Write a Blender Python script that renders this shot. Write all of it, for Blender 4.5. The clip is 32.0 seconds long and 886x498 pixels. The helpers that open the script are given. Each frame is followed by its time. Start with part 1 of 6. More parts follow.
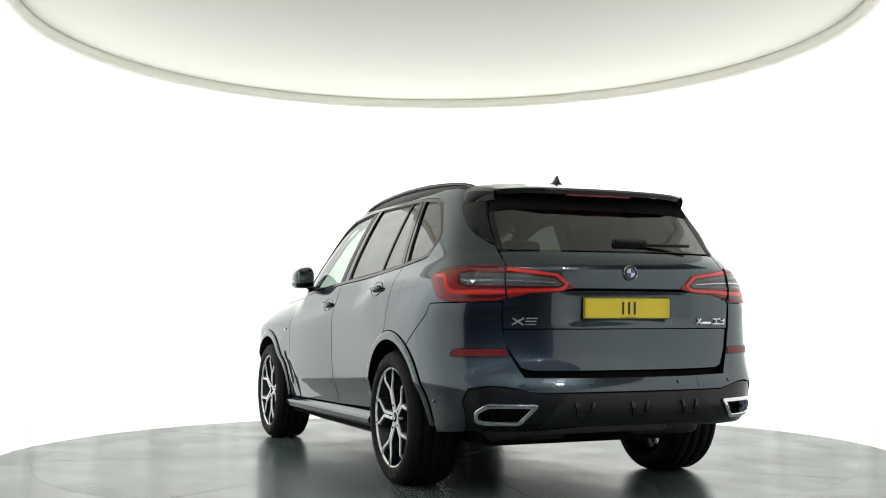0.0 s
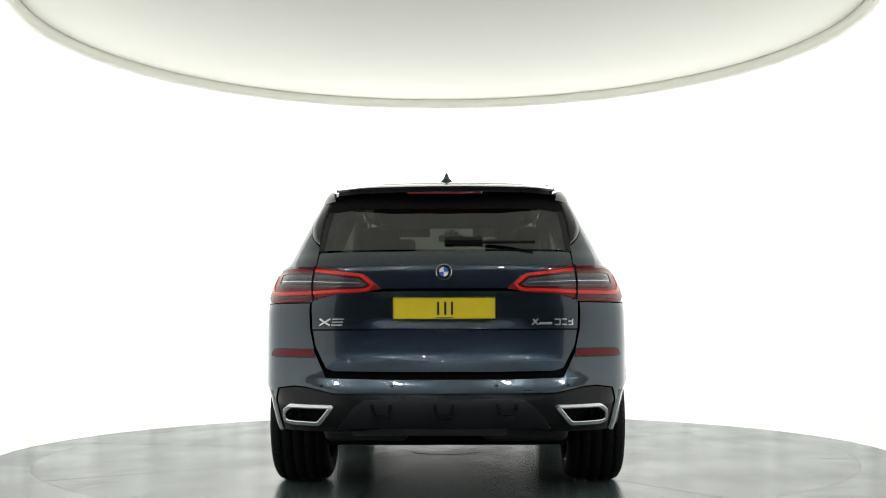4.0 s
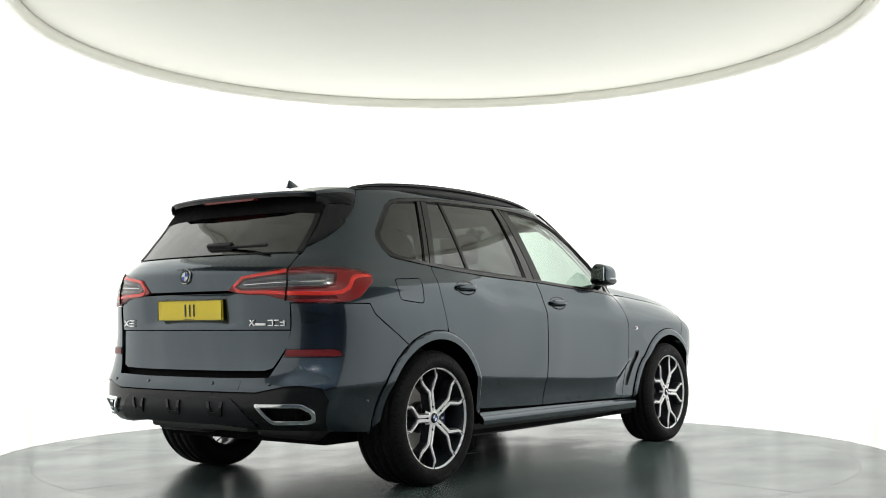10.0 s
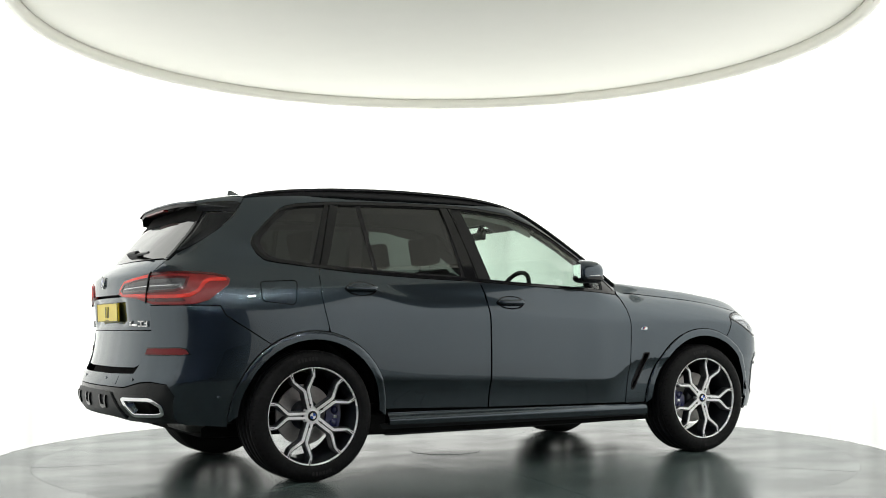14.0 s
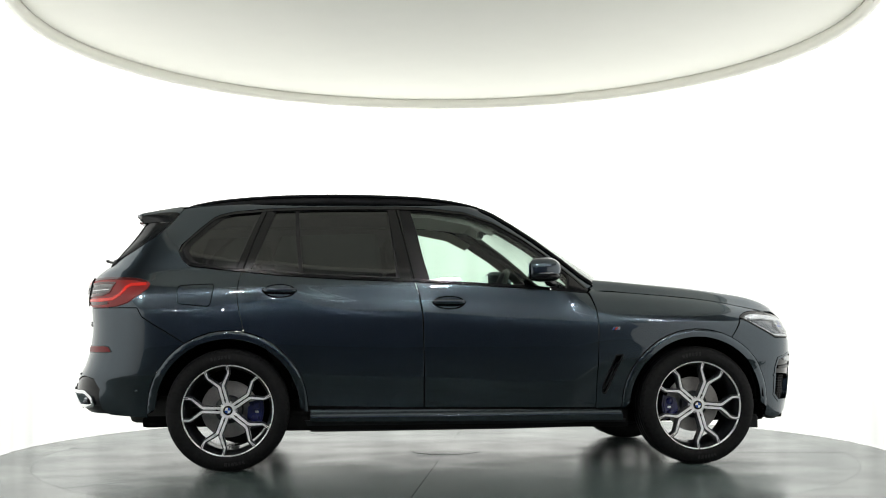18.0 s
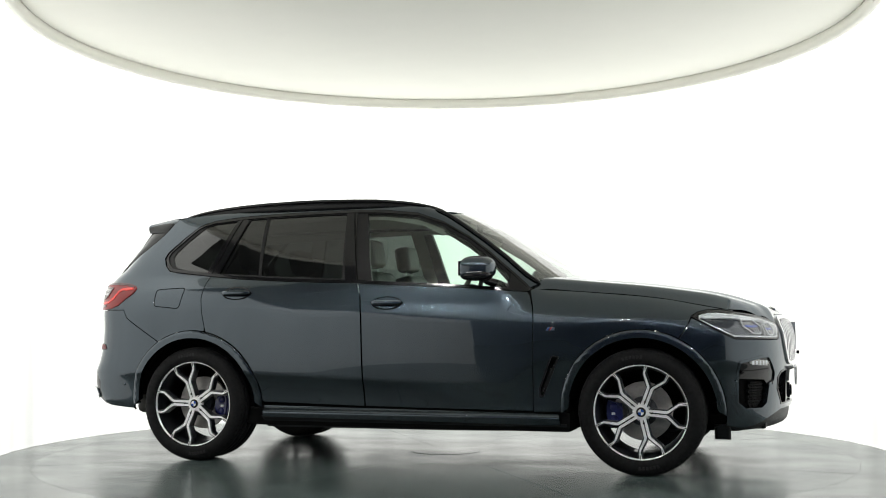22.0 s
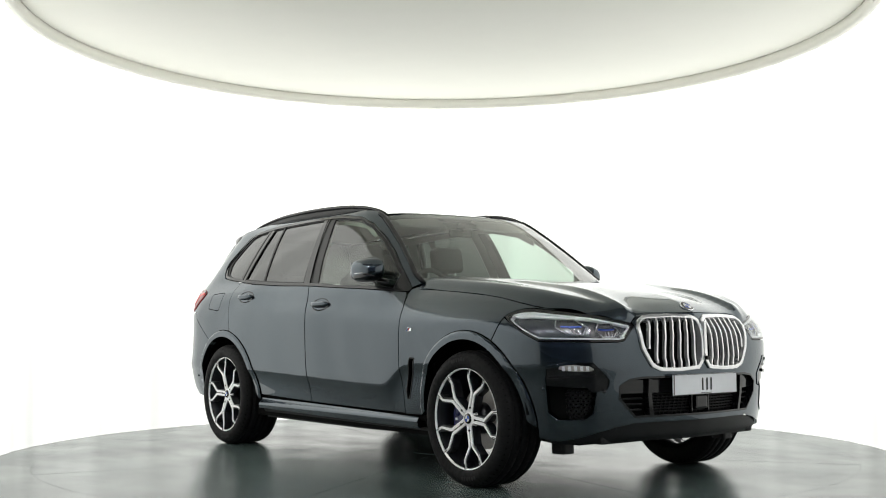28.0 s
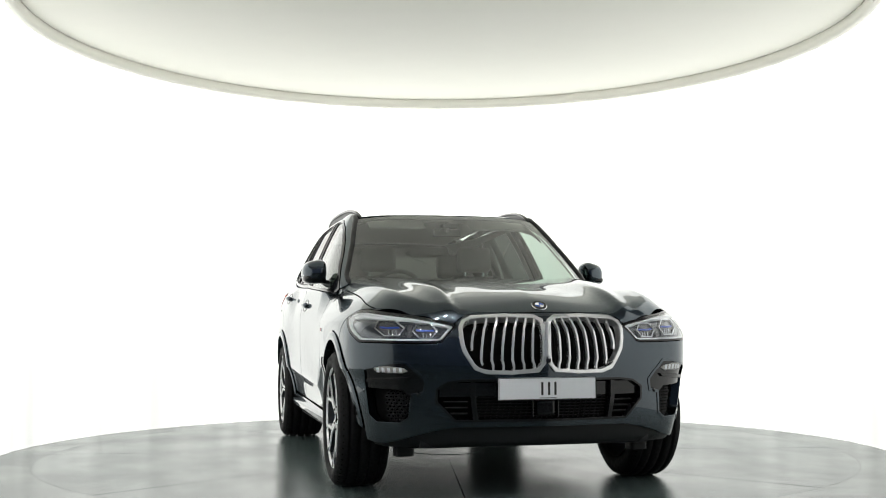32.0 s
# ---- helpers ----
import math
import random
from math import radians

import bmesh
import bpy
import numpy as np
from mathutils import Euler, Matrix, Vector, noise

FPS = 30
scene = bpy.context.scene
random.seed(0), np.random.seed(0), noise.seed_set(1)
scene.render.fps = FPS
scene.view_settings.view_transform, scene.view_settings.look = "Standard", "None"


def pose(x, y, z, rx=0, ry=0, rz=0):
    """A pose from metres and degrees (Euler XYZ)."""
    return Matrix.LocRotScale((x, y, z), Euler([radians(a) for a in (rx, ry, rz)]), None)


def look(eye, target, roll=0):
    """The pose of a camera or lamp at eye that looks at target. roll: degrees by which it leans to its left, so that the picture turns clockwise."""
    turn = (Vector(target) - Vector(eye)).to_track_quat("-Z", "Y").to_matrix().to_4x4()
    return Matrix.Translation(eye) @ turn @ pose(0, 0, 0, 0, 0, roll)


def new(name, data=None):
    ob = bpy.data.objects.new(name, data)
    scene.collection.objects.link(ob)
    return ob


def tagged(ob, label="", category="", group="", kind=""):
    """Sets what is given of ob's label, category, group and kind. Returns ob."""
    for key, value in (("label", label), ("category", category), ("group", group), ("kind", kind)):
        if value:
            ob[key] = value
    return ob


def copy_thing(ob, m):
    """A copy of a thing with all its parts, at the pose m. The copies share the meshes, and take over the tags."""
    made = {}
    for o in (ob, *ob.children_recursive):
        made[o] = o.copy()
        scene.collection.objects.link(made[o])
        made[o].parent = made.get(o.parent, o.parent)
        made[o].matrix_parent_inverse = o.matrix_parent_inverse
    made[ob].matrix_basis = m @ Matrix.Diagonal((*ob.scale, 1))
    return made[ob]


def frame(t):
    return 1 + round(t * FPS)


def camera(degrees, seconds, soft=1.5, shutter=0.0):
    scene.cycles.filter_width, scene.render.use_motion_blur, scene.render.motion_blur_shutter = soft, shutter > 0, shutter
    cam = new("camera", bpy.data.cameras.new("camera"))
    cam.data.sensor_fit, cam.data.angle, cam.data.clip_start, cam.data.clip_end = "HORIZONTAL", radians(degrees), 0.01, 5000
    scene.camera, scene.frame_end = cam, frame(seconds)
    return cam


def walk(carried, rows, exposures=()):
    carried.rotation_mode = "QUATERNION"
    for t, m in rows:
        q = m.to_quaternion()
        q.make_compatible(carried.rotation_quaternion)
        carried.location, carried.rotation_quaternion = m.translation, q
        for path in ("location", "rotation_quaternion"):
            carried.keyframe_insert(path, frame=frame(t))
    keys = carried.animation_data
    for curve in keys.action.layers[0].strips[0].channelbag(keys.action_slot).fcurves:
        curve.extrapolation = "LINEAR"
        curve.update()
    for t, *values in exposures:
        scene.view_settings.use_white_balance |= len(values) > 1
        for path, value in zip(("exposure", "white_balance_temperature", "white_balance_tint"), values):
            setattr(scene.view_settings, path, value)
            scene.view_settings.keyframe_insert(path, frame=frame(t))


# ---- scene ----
# ---------- camera ----------
cam = camera(43.645, 32.0, soft=1.0)
EYE = pose(0, -7.993, 0.886, 94.006, 0, 0.090) @ pose(0, 0, 0, 0, 0, -0.22)
walk(cam, [(0, EYE), (32, EYE)])

# ---------- light ----------
world = bpy.data.worlds.new("world")
scene.world = world
world.use_nodes = True
world.node_tree.nodes["Background"].inputs[0].default_value = (0.55, 0.6, 0.65, 1)
world.node_tree.nodes["Background"].inputs[1].default_value = 0.02
scene.view_settings.exposure = 0.0
WALL_GLOW = 1.09


# ---------- materials ----------
def material(name, color, rough=0.5, metal=0.0, coat=0.0, grain=0.0, grain_scale=40.0, bump=0.0, bump_scale=200.0, emit=0.0, alpha=1.0, spec=0.5):
    """A principled material with colour grain at two scales and fine relief."""
    m = bpy.data.materials.new(name)
    m.use_nodes = True
    nt = m.node_tree
    b = nt.nodes["Principled BSDF"]
    b.inputs["Base Color"].default_value = (*color, 1)
    b.inputs["Roughness"].default_value = rough
    b.inputs["Metallic"].default_value = metal
    b.inputs["Coat Weight"].default_value = coat
    b.inputs["Coat Roughness"].default_value = 0.02
    b.inputs["Specular IOR Level"].default_value = spec
    if emit:
        b.inputs["Emission Color"].default_value = (*color, 1)
        b.inputs["Emission Strength"].default_value = emit
    if grain or bump:
        co = nt.nodes.new("ShaderNodeTexCoord")
    if grain:
        n1 = nt.nodes.new("ShaderNodeTexNoise")
        n1.inputs["Scale"].default_value = grain_scale
        n1.inputs["Detail"].default_value = 6
        n2 = nt.nodes.new("ShaderNodeTexNoise")
        n2.inputs["Scale"].default_value = grain_scale / 12
        nt.links.new(co.outputs["Object"], n1.inputs["Vector"])
        nt.links.new(co.outputs["Object"], n2.inputs["Vector"])
        add = nt.nodes.new("ShaderNodeMath")
        add.operation = "ADD"
        nt.links.new(n1.outputs["Fac"], add.inputs[0])
        nt.links.new(n2.outputs["Fac"], add.inputs[1])
        ramp = nt.nodes.new("ShaderNodeMapRange")
        ramp.inputs["From Min"].default_value = 0.6
        ramp.inputs["From Max"].default_value = 1.4
        ramp.inputs["To Min"].default_value = 1 - grain
        ramp.inputs["To Max"].default_value = 1 + grain
        nt.links.new(add.outputs[0], ramp.inputs["Value"])
        mul = nt.nodes.new("ShaderNodeVectorMath")
        mul.operation = "SCALE"
        mul.inputs[0].default_value = color
        nt.links.new(ramp.outputs[0], mul.inputs["Scale"])
        nt.links.new(mul.outputs[0], b.inputs["Base Color"])
        rr = nt.nodes.new("ShaderNodeMapRange")
        rr.inputs["From Min"].default_value = 0.3
        rr.inputs["From Max"].default_value = 0.7
        rr.inputs["To Min"].default_value = max(0.02, rough * (1 - grain))
        rr.inputs["To Max"].default_value = min(1.0, rough * (1 + grain))
        nt.links.new(n1.outputs["Fac"], rr.inputs["Value"])
        nt.links.new(rr.outputs[0], b.inputs["Roughness"])
    if bump:
        n3 = nt.nodes.new("ShaderNodeTexNoise")
        n3.inputs["Scale"].default_value = bump_scale
        n3.inputs["Detail"].default_value = 3
        nt.links.new(co.outputs["Object"], n3.inputs["Vector"])
        bp = nt.nodes.new("ShaderNodeBump")
        bp.inputs["Strength"].default_value = bump
        bp.inputs["Distance"].default_value = 0.002
        nt.links.new(n3.outputs["Fac"], bp.inputs["Height"])
        nt.links.new(bp.outputs[0], b.inputs["Normal"])
    return m


def glass(name, color, shade, rough=0.0, gloss=0.08):
    """Thin tinted pane: a clear part and a mirror part mixed by the angle of view."""
    m = bpy.data.materials.new(name)
    m.use_nodes = True
    nt = m.node_tree
    nt.nodes.remove(nt.nodes["Principled BSDF"])
    out = nt.nodes["Material Output"]
    tr = nt.nodes.new("ShaderNodeBsdfTransparent")
    tr.inputs[0].default_value = (*[c * shade for c in color], 1)
    gl = nt.nodes.new("ShaderNodeBsdfGlossy")
    gl.inputs["Roughness"].default_value = rough
    lw = nt.nodes.new("ShaderNodeLayerWeight")
    lw.inputs["Blend"].default_value = 0.5
    pw = nt.nodes.new("ShaderNodeMath")
    pw.operation = "POWER"
    pw.inputs[1].default_value = 4.0
    nt.links.new(lw.outputs["Facing"], pw.inputs[0])
    fr = nt.nodes.new("ShaderNodeMapRange")
    fr.inputs["To Min"].default_value = gloss
    fr.inputs["To Max"].default_value = 1.0
    nt.links.new(pw.outputs[0], fr.inputs["Value"])
    mx = nt.nodes.new("ShaderNodeMixShader")
    nt.links.new(fr.outputs[0], mx.inputs[0])
    nt.links.new(tr.outputs[0], mx.inputs[1])
    nt.links.new(gl.outputs[0], mx.inputs[2])
    nt.links.new(mx.outputs[0], out.inputs["Surface"])
    return m


PAINT = material("grey_metallic_paint", (0.050, 0.066, 0.081), 0.25, 1.0, coat=1.0, grain=0.05, grain_scale=1500)
PAINT.node_tree.nodes["Principled BSDF"].inputs["Coat IOR"].default_value = 1.53
PAINT.node_tree.nodes["Principled BSDF"].inputs["Specular Tint"].default_value = (0.45, 0.48, 0.50, 1)
GLOSS_BLACK = material("gloss_black", (0.006, 0.006, 0.007), 0.10)
PLASTIC = material("black_plastic", (0.009, 0.010, 0.011), 0.45, spec=0.28, grain=0.15, grain_scale=120, bump=0.25, bump_scale=900)
MESH = material("grille_mesh", (0.0045, 0.0045, 0.005), 0.55, spec=0.2)
RUBBER = material("tyre_rubber", (0.0065, 0.0065, 0.007), 0.7, spec=0.2, grain=0.2, grain_scale=60, bump=0.2, bump_scale=400)
SEAL = material("window_seal", (0.007, 0.007, 0.008), 0.4, spec=0.35)
LINER = material("wheel_liner", (0.006, 0.006, 0.006), 0.95, spec=0.1, grain=0.2, grain_scale=30)
CHROME = material("chrome", (0.88, 0.89, 0.91), 0.09, 1.0)
GRILLE = material("grille_chrome", (0.92, 0.92, 0.93), 0.13, 0.72)
SATIN = material("satin_metal", (0.62, 0.63, 0.65), 0.25, 1.0, grain=0.05, grain_scale=200)
MACHINED = material("machined_alloy", (0.95, 0.95, 0.95), 0.42, 0.30, grain=0.05, grain_scale=300)
DARK_ALLOY = material("dark_alloy", (0.020, 0.022, 0.026), 0.30, 0.2, coat=0.4)
DISC = material("brake_disc_iron", (0.42, 0.40, 0.38), 0.4, 0.3, grain=0.2, grain_scale=80)
SILENCER = material("silencer_steel", (0.055, 0.052, 0.048), 0.5, 0.4, grain=0.2, grain_scale=30)
CALIPER = material("blue_caliper", (0.008, 0.012, 0.09), 0.3, coat=0.5)
CLEAR = glass("clear_glass", (0.80, 0.93, 0.85), 0.92)
SCREEN = glass("screen_glass", (0.84, 0.93, 0.87), 0.80, gloss=0.14)
TINT = glass("privacy_glass", (0.82, 0.94, 0.88), 0.075, gloss=0.10)
BACK = glass("back_glass", (0.90, 0.95, 0.84), 0.06, gloss=0.12)
LENS = glass("lamp_lens", (0.97, 0.985, 1.0), 1.0, gloss=0.05)
RED = material("red_lens", (0.80, 0.034, 0.022), 0.2, coat=0.5)
RED_DARK = material("dark_red_lens", (0.075, 0.006, 0.007), 0.2, coat=0.5)
SMOKE = material("smoked_lens", (0.085, 0.085, 0.09), 0.2, coat=1.0)
SILVER = material("lamp_reflector", (0.88, 0.89, 0.91), 0.3, 0.1)
BLUE = material("lamp_blue", (0.03, 0.09, 0.42), 0.25, coat=0.5)
GLINT = material("lamp_blue_glint", (0.03, 0.08, 0.45), 0.3, 0.2)
PLATE_Y = material("plate_yellow", (0.86, 0.66, 0.03), 0.35, grain=0.03, grain_scale=30)
PLATE_W = material("plate_white", (0.80, 0.82, 0.85), 0.35, grain=0.03, grain_scale=30)
INK = material("plate_ink", (0.02, 0.02, 0.02), 0.5)
LEATHER = material("black_leather", (0.028, 0.027, 0.026), 0.5, grain=0.15, grain_scale=60, bump=0.3, bump_scale=300)
HEADLINER = material("headliner_cloth", (0.46, 0.45, 0.42), 0.9, grain=0.06, grain_scale=80)


# ---------- mesh helpers ----------
def link(name, verts, faces, mat, parent=None, label="", smooth=True, normals=None):
    me = bpy.data.meshes.new(name)
    me.from_pydata([tuple(v) for v in verts], [], faces)
    me.materials.append(mat)
    if smooth:
        me.polygons.foreach_set("use_smooth", [True] * len(me.polygons))
    me.update()
    if normals is not None:
        me.normals_split_custom_set_from_vertices([tuple(n) for n in normals])
    ob = new(name, me)
    ob.parent = parent
    if label:
        ob["label"] = label
    return ob


def part(name, bm, mat, parent=None, label="", smooth=False):
    """Links a bmesh as one mesh object under a thing or a part."""
    me = bpy.data.meshes.new(name)
    bmesh.ops.recalc_face_normals(bm, faces=bm.faces)
    bm.to_mesh(me)
    bm.free()
    me.materials.append(mat)
    if smooth:
        me.polygons.foreach_set("use_smooth", [True] * len(me.polygons))
    ob = new(name, me)
    ob.parent = parent
    if label:
        ob["label"] = label
    return ob


def lathe(profile, n=64, axis="z", closed=False, arc=(0, 360)):
    """A bmesh turned from a profile of (radius, height)."""
    bm = bmesh.new()
    full = abs(arc[1] - arc[0]) >= 360
    m = n if full else n + 1
    rings = []
    for i in range(m):
        t = radians(arc[0] + (arc[1] - arc[0]) * i / n)
        c, s = math.cos(t), math.sin(t)
        row = []
        for r, h in profile:
            co = (r * c, r * s, h) if axis == "z" else (r * c, h, r * s)
            row.append(bm.verts.new(co))
        rings.append(row)
    k = len(profile)
    for i in range(n):
        a, b = rings[i], rings[(i + 1) % m]
        for j in range(k if closed else k - 1):
            bm.faces.new((a[j], b[j], b[(j + 1) % k], a[(j + 1) % k]))
    return bm


def box(sx, sy, sz, bevel=0.0, seg=2, at=(0, 0, 0)):
    bm = bmesh.new()
    bmesh.ops.create_cube(bm, size=1)
    bmesh.ops.scale(bm, vec=(sx, sy, sz), verts=bm.verts)
    bmesh.ops.translate(bm, vec=at, verts=bm.verts)
    if bevel:
        bmesh.ops.bevel(bm, geom=bm.edges[:], offset=bevel, segments=seg, profile=0.7, affect="EDGES")
    return bm


def prism(outline, h0, h1, bevel=0.0):
    """A closed prism over an outline in the xy plane."""
    bm = bmesh.new()
    lo = [bm.verts.new((x, y, h0)) for x, y in outline]
    hi = [bm.verts.new((x, y, h1)) for x, y in outline]
    n = len(outline)
    top = bm.faces.new(hi)
    bm.faces.new(lo[::-1])
    for i in range(n):
        bm.faces.new((lo[i], lo[(i + 1) % n], hi[(i + 1) % n], hi[i]))
    if bevel:
        bmesh.ops.bevel(bm, geom=list(top.edges), offset=bevel, segments=2, affect="EDGES")
    return bm


# ---------- studio ----------
R_TABLE, R_WALL, R_DISC, H_DISC = 2.78, 3.12, 3.022, 3.06
DISC_Y = -0.045


def floor_material(name, tint):
    """Worn glossy floor paint: broad stains, fine smears drawn out one way, uneven gloss."""
    m = material(name, tint, 0.2)
    nt = m.node_tree
    b = nt.nodes["Principled BSDF"]
    b.inputs["Specular IOR Level"].default_value = 0.46
    co = nt.nodes.new("ShaderNodeTexCoord")

    def noise_map(scale, stretch, detail, lo, hi, f0=0.35, f1=0.65):
        mp = nt.nodes.new("ShaderNodeMapping")
        mp.inputs["Scale"].default_value = stretch
        mp.inputs["Rotation"].default_value = (0, 0, 0.6)
        nz = nt.nodes.new("ShaderNodeTexNoise")
        nz.inputs["Scale"].default_value = scale
        nz.inputs["Detail"].default_value = detail
        r = nt.nodes.new("ShaderNodeMapRange")
        for key, v in (("From Min", f0), ("From Max", f1), ("To Min", lo), ("To Max", hi)):
            r.inputs[key].default_value = v
        nt.links.new(co.outputs["Object"], mp.inputs["Vector"])
        nt.links.new(mp.outputs[0], nz.inputs["Vector"])
        nt.links.new(nz.outputs["Fac"], r.inputs["Value"])
        return r.outputs[0]

    def times(u, v):
        q = nt.nodes.new("ShaderNodeMath")
        q.operation = "MULTIPLY"
        nt.links.new(u, q.inputs[0])
        nt.links.new(v, q.inputs[1])
        return q.outputs[0]

    stain = noise_map(1.1, (1, 1, 1), 5, 0.74, 1.10)
    scuff = noise_map(2.6, (0.35, 1.5, 1), 9, 1.0, 0.72, 0.555, 0.61)
    worn = noise_map(4.2, (1.3, 0.5, 1), 9, 1.0, 1.35, 0.58, 0.64)
    smear = noise_map(6.0, (0.7, 1.6, 1), 6, 0.90, 1.08)
    spot = noise_map(9.0, (1, 1, 1), 2, 1.0, 0.55, 0.70, 0.76)
    sc = nt.nodes.new("ShaderNodeVectorMath")
    sc.operation = "SCALE"
    sc.inputs[0].default_value = tint
    vo = nt.nodes.new("ShaderNodeTexVoronoi")
    vo.feature = "DISTANCE_TO_EDGE"
    vo.inputs["Scale"].default_value = 1.15
    wob = nt.nodes.new("ShaderNodeTexNoise")
    wob.inputs["Scale"].default_value = 2.5
    wob.inputs["Detail"].default_value = 8
    nt.links.new(co.outputs["Object"], wob.inputs["Vector"])
    mixv = nt.nodes.new("ShaderNodeVectorMath")
    mixv.operation = "MULTIPLY_ADD"
    mixv.inputs[1].default_value = (0.5, 0.5, 0.0)
    nt.links.new(wob.outputs["Color"], mixv.inputs[0])
    nt.links.new(co.outputs["Object"], mixv.inputs[2])
    nt.links.new(mixv.outputs[0], vo.inputs["Vector"])
    line = nt.nodes.new("ShaderNodeMapRange")
    line.inputs["From Min"].default_value = 0.002
    line.inputs["From Max"].default_value = 0.011
    line.inputs["To Min"].default_value = 0.0
    line.inputs["To Max"].default_value = 1.0
    nt.links.new(vo.outputs["Distance"], line.inputs["Value"])
    where = noise_map(1.3, (1, 1, 1), 3, 0.0, 1.0, 0.44, 0.52)
    crack = nt.nodes.new("ShaderNodeMath")
    crack.operation = "MAXIMUM"
    nt.links.new(line.outputs[0], crack.inputs[0])
    inv = nt.nodes.new("ShaderNodeMath")
    inv.operation = "SUBTRACT"
    inv.inputs[0].default_value = 1.35
    nt.links.new(where, inv.inputs[1])
    nt.links.new(inv.outputs[0], crack.inputs[1])
    cl = nt.nodes.new("ShaderNodeMath")
    cl.operation = "MINIMUM"
    cl.inputs[1].default_value = 1.0
    nt.links.new(crack.outputs[0], cl.inputs[0])
    nt.links.new(times(times(times(times(times(stain, smear), spot), scuff), worn), cl.outputs[0]), sc.inputs["Scale"])
    nt.links.new(sc.outputs[0], b.inputs["Base Color"])
    gloss = noise_map(1.6, (0.8, 1.3, 1), 8, 0.19, 0.27)
    nt.links.new(gloss, b.inputs["Roughness"])
    return m


FLOOR = floor_material("painted_floor", (0.108, 0.138, 0.130))
TABLE = floor_material("turntable_steel", (0.097, 0.130, 0.126))
GAP = material("dark_joint", (0.025, 0.025, 0.025), 0.9)


def fabric():
    """Backlit cloth: brightest behind the set, a little dimmer in its wings, with soft upright streaks, all put into
    its emission.
    """
    m = material("glowing_fabric", (0.42, 0.42, 0.415), 0.9, emit=WALL_GLOW)
    m.node_tree.nodes["Principled BSDF"].inputs["Emission Color"].default_value = (0.99, 1.0, 0.955, 1)
    nt = m.node_tree
    b = nt.nodes["Principled BSDF"]
    co = nt.nodes.new("ShaderNodeTexCoord")
    mp = nt.nodes.new("ShaderNodeMapping")
    mp.inputs["Scale"].default_value = (2.6, 2.6, 0.12)
    nz = nt.nodes.new("ShaderNodeTexNoise")
    nz.inputs["Scale"].default_value = 1.6
    nz.inputs["Detail"].default_value = 3
    nt.links.new(co.outputs["Object"], mp.inputs["Vector"])
    nt.links.new(mp.outputs[0], nz.inputs["Vector"])
    streak = nt.nodes.new("ShaderNodeMapRange")
    streak.inputs["From Min"].default_value = 0.3
    streak.inputs["From Max"].default_value = 0.7
    streak.inputs["To Min"].default_value = 0.72
    streak.inputs["To Max"].default_value = 1.06
    nt.links.new(nz.outputs["Fac"], streak.inputs["Value"])
    sep = nt.nodes.new("ShaderNodeSeparateXYZ")
    nt.links.new(co.outputs["Object"], sep.inputs[0])
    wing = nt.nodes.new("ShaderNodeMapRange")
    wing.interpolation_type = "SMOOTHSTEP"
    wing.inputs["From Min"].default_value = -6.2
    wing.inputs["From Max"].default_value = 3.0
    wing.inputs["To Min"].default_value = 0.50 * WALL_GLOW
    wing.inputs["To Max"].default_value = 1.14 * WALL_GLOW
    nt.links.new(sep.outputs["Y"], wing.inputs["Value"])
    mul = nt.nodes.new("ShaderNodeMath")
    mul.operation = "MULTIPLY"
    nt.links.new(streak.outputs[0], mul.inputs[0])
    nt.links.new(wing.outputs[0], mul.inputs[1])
    # emission raised with height, added to light the ceiling disc more than the floor
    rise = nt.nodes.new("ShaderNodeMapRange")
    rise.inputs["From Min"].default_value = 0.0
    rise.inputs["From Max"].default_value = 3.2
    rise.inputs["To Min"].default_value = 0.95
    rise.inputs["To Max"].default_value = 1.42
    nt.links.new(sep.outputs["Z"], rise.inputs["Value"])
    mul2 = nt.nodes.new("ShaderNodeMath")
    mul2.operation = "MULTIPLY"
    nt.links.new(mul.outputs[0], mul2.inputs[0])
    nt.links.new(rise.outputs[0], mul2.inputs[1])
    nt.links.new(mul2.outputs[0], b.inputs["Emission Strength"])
    return m


FABRIC = fabric()
CEILING = material("ceiling_sheet", (0.975, 0.965, 0.895), 0.6, grain=0.02, grain_scale=3)
RIM = material("ceiling_rim", (0.97, 0.955, 0.885), 0.5)
HALL = material("dark_hall", (0.25, 0.32, 0.48), 0.8, grain=0.2, grain_scale=2)
HALL_TOP = material("hall_roof", (0.38, 0.38, 0.37), 0.8, grain=0.2, grain_scale=2)


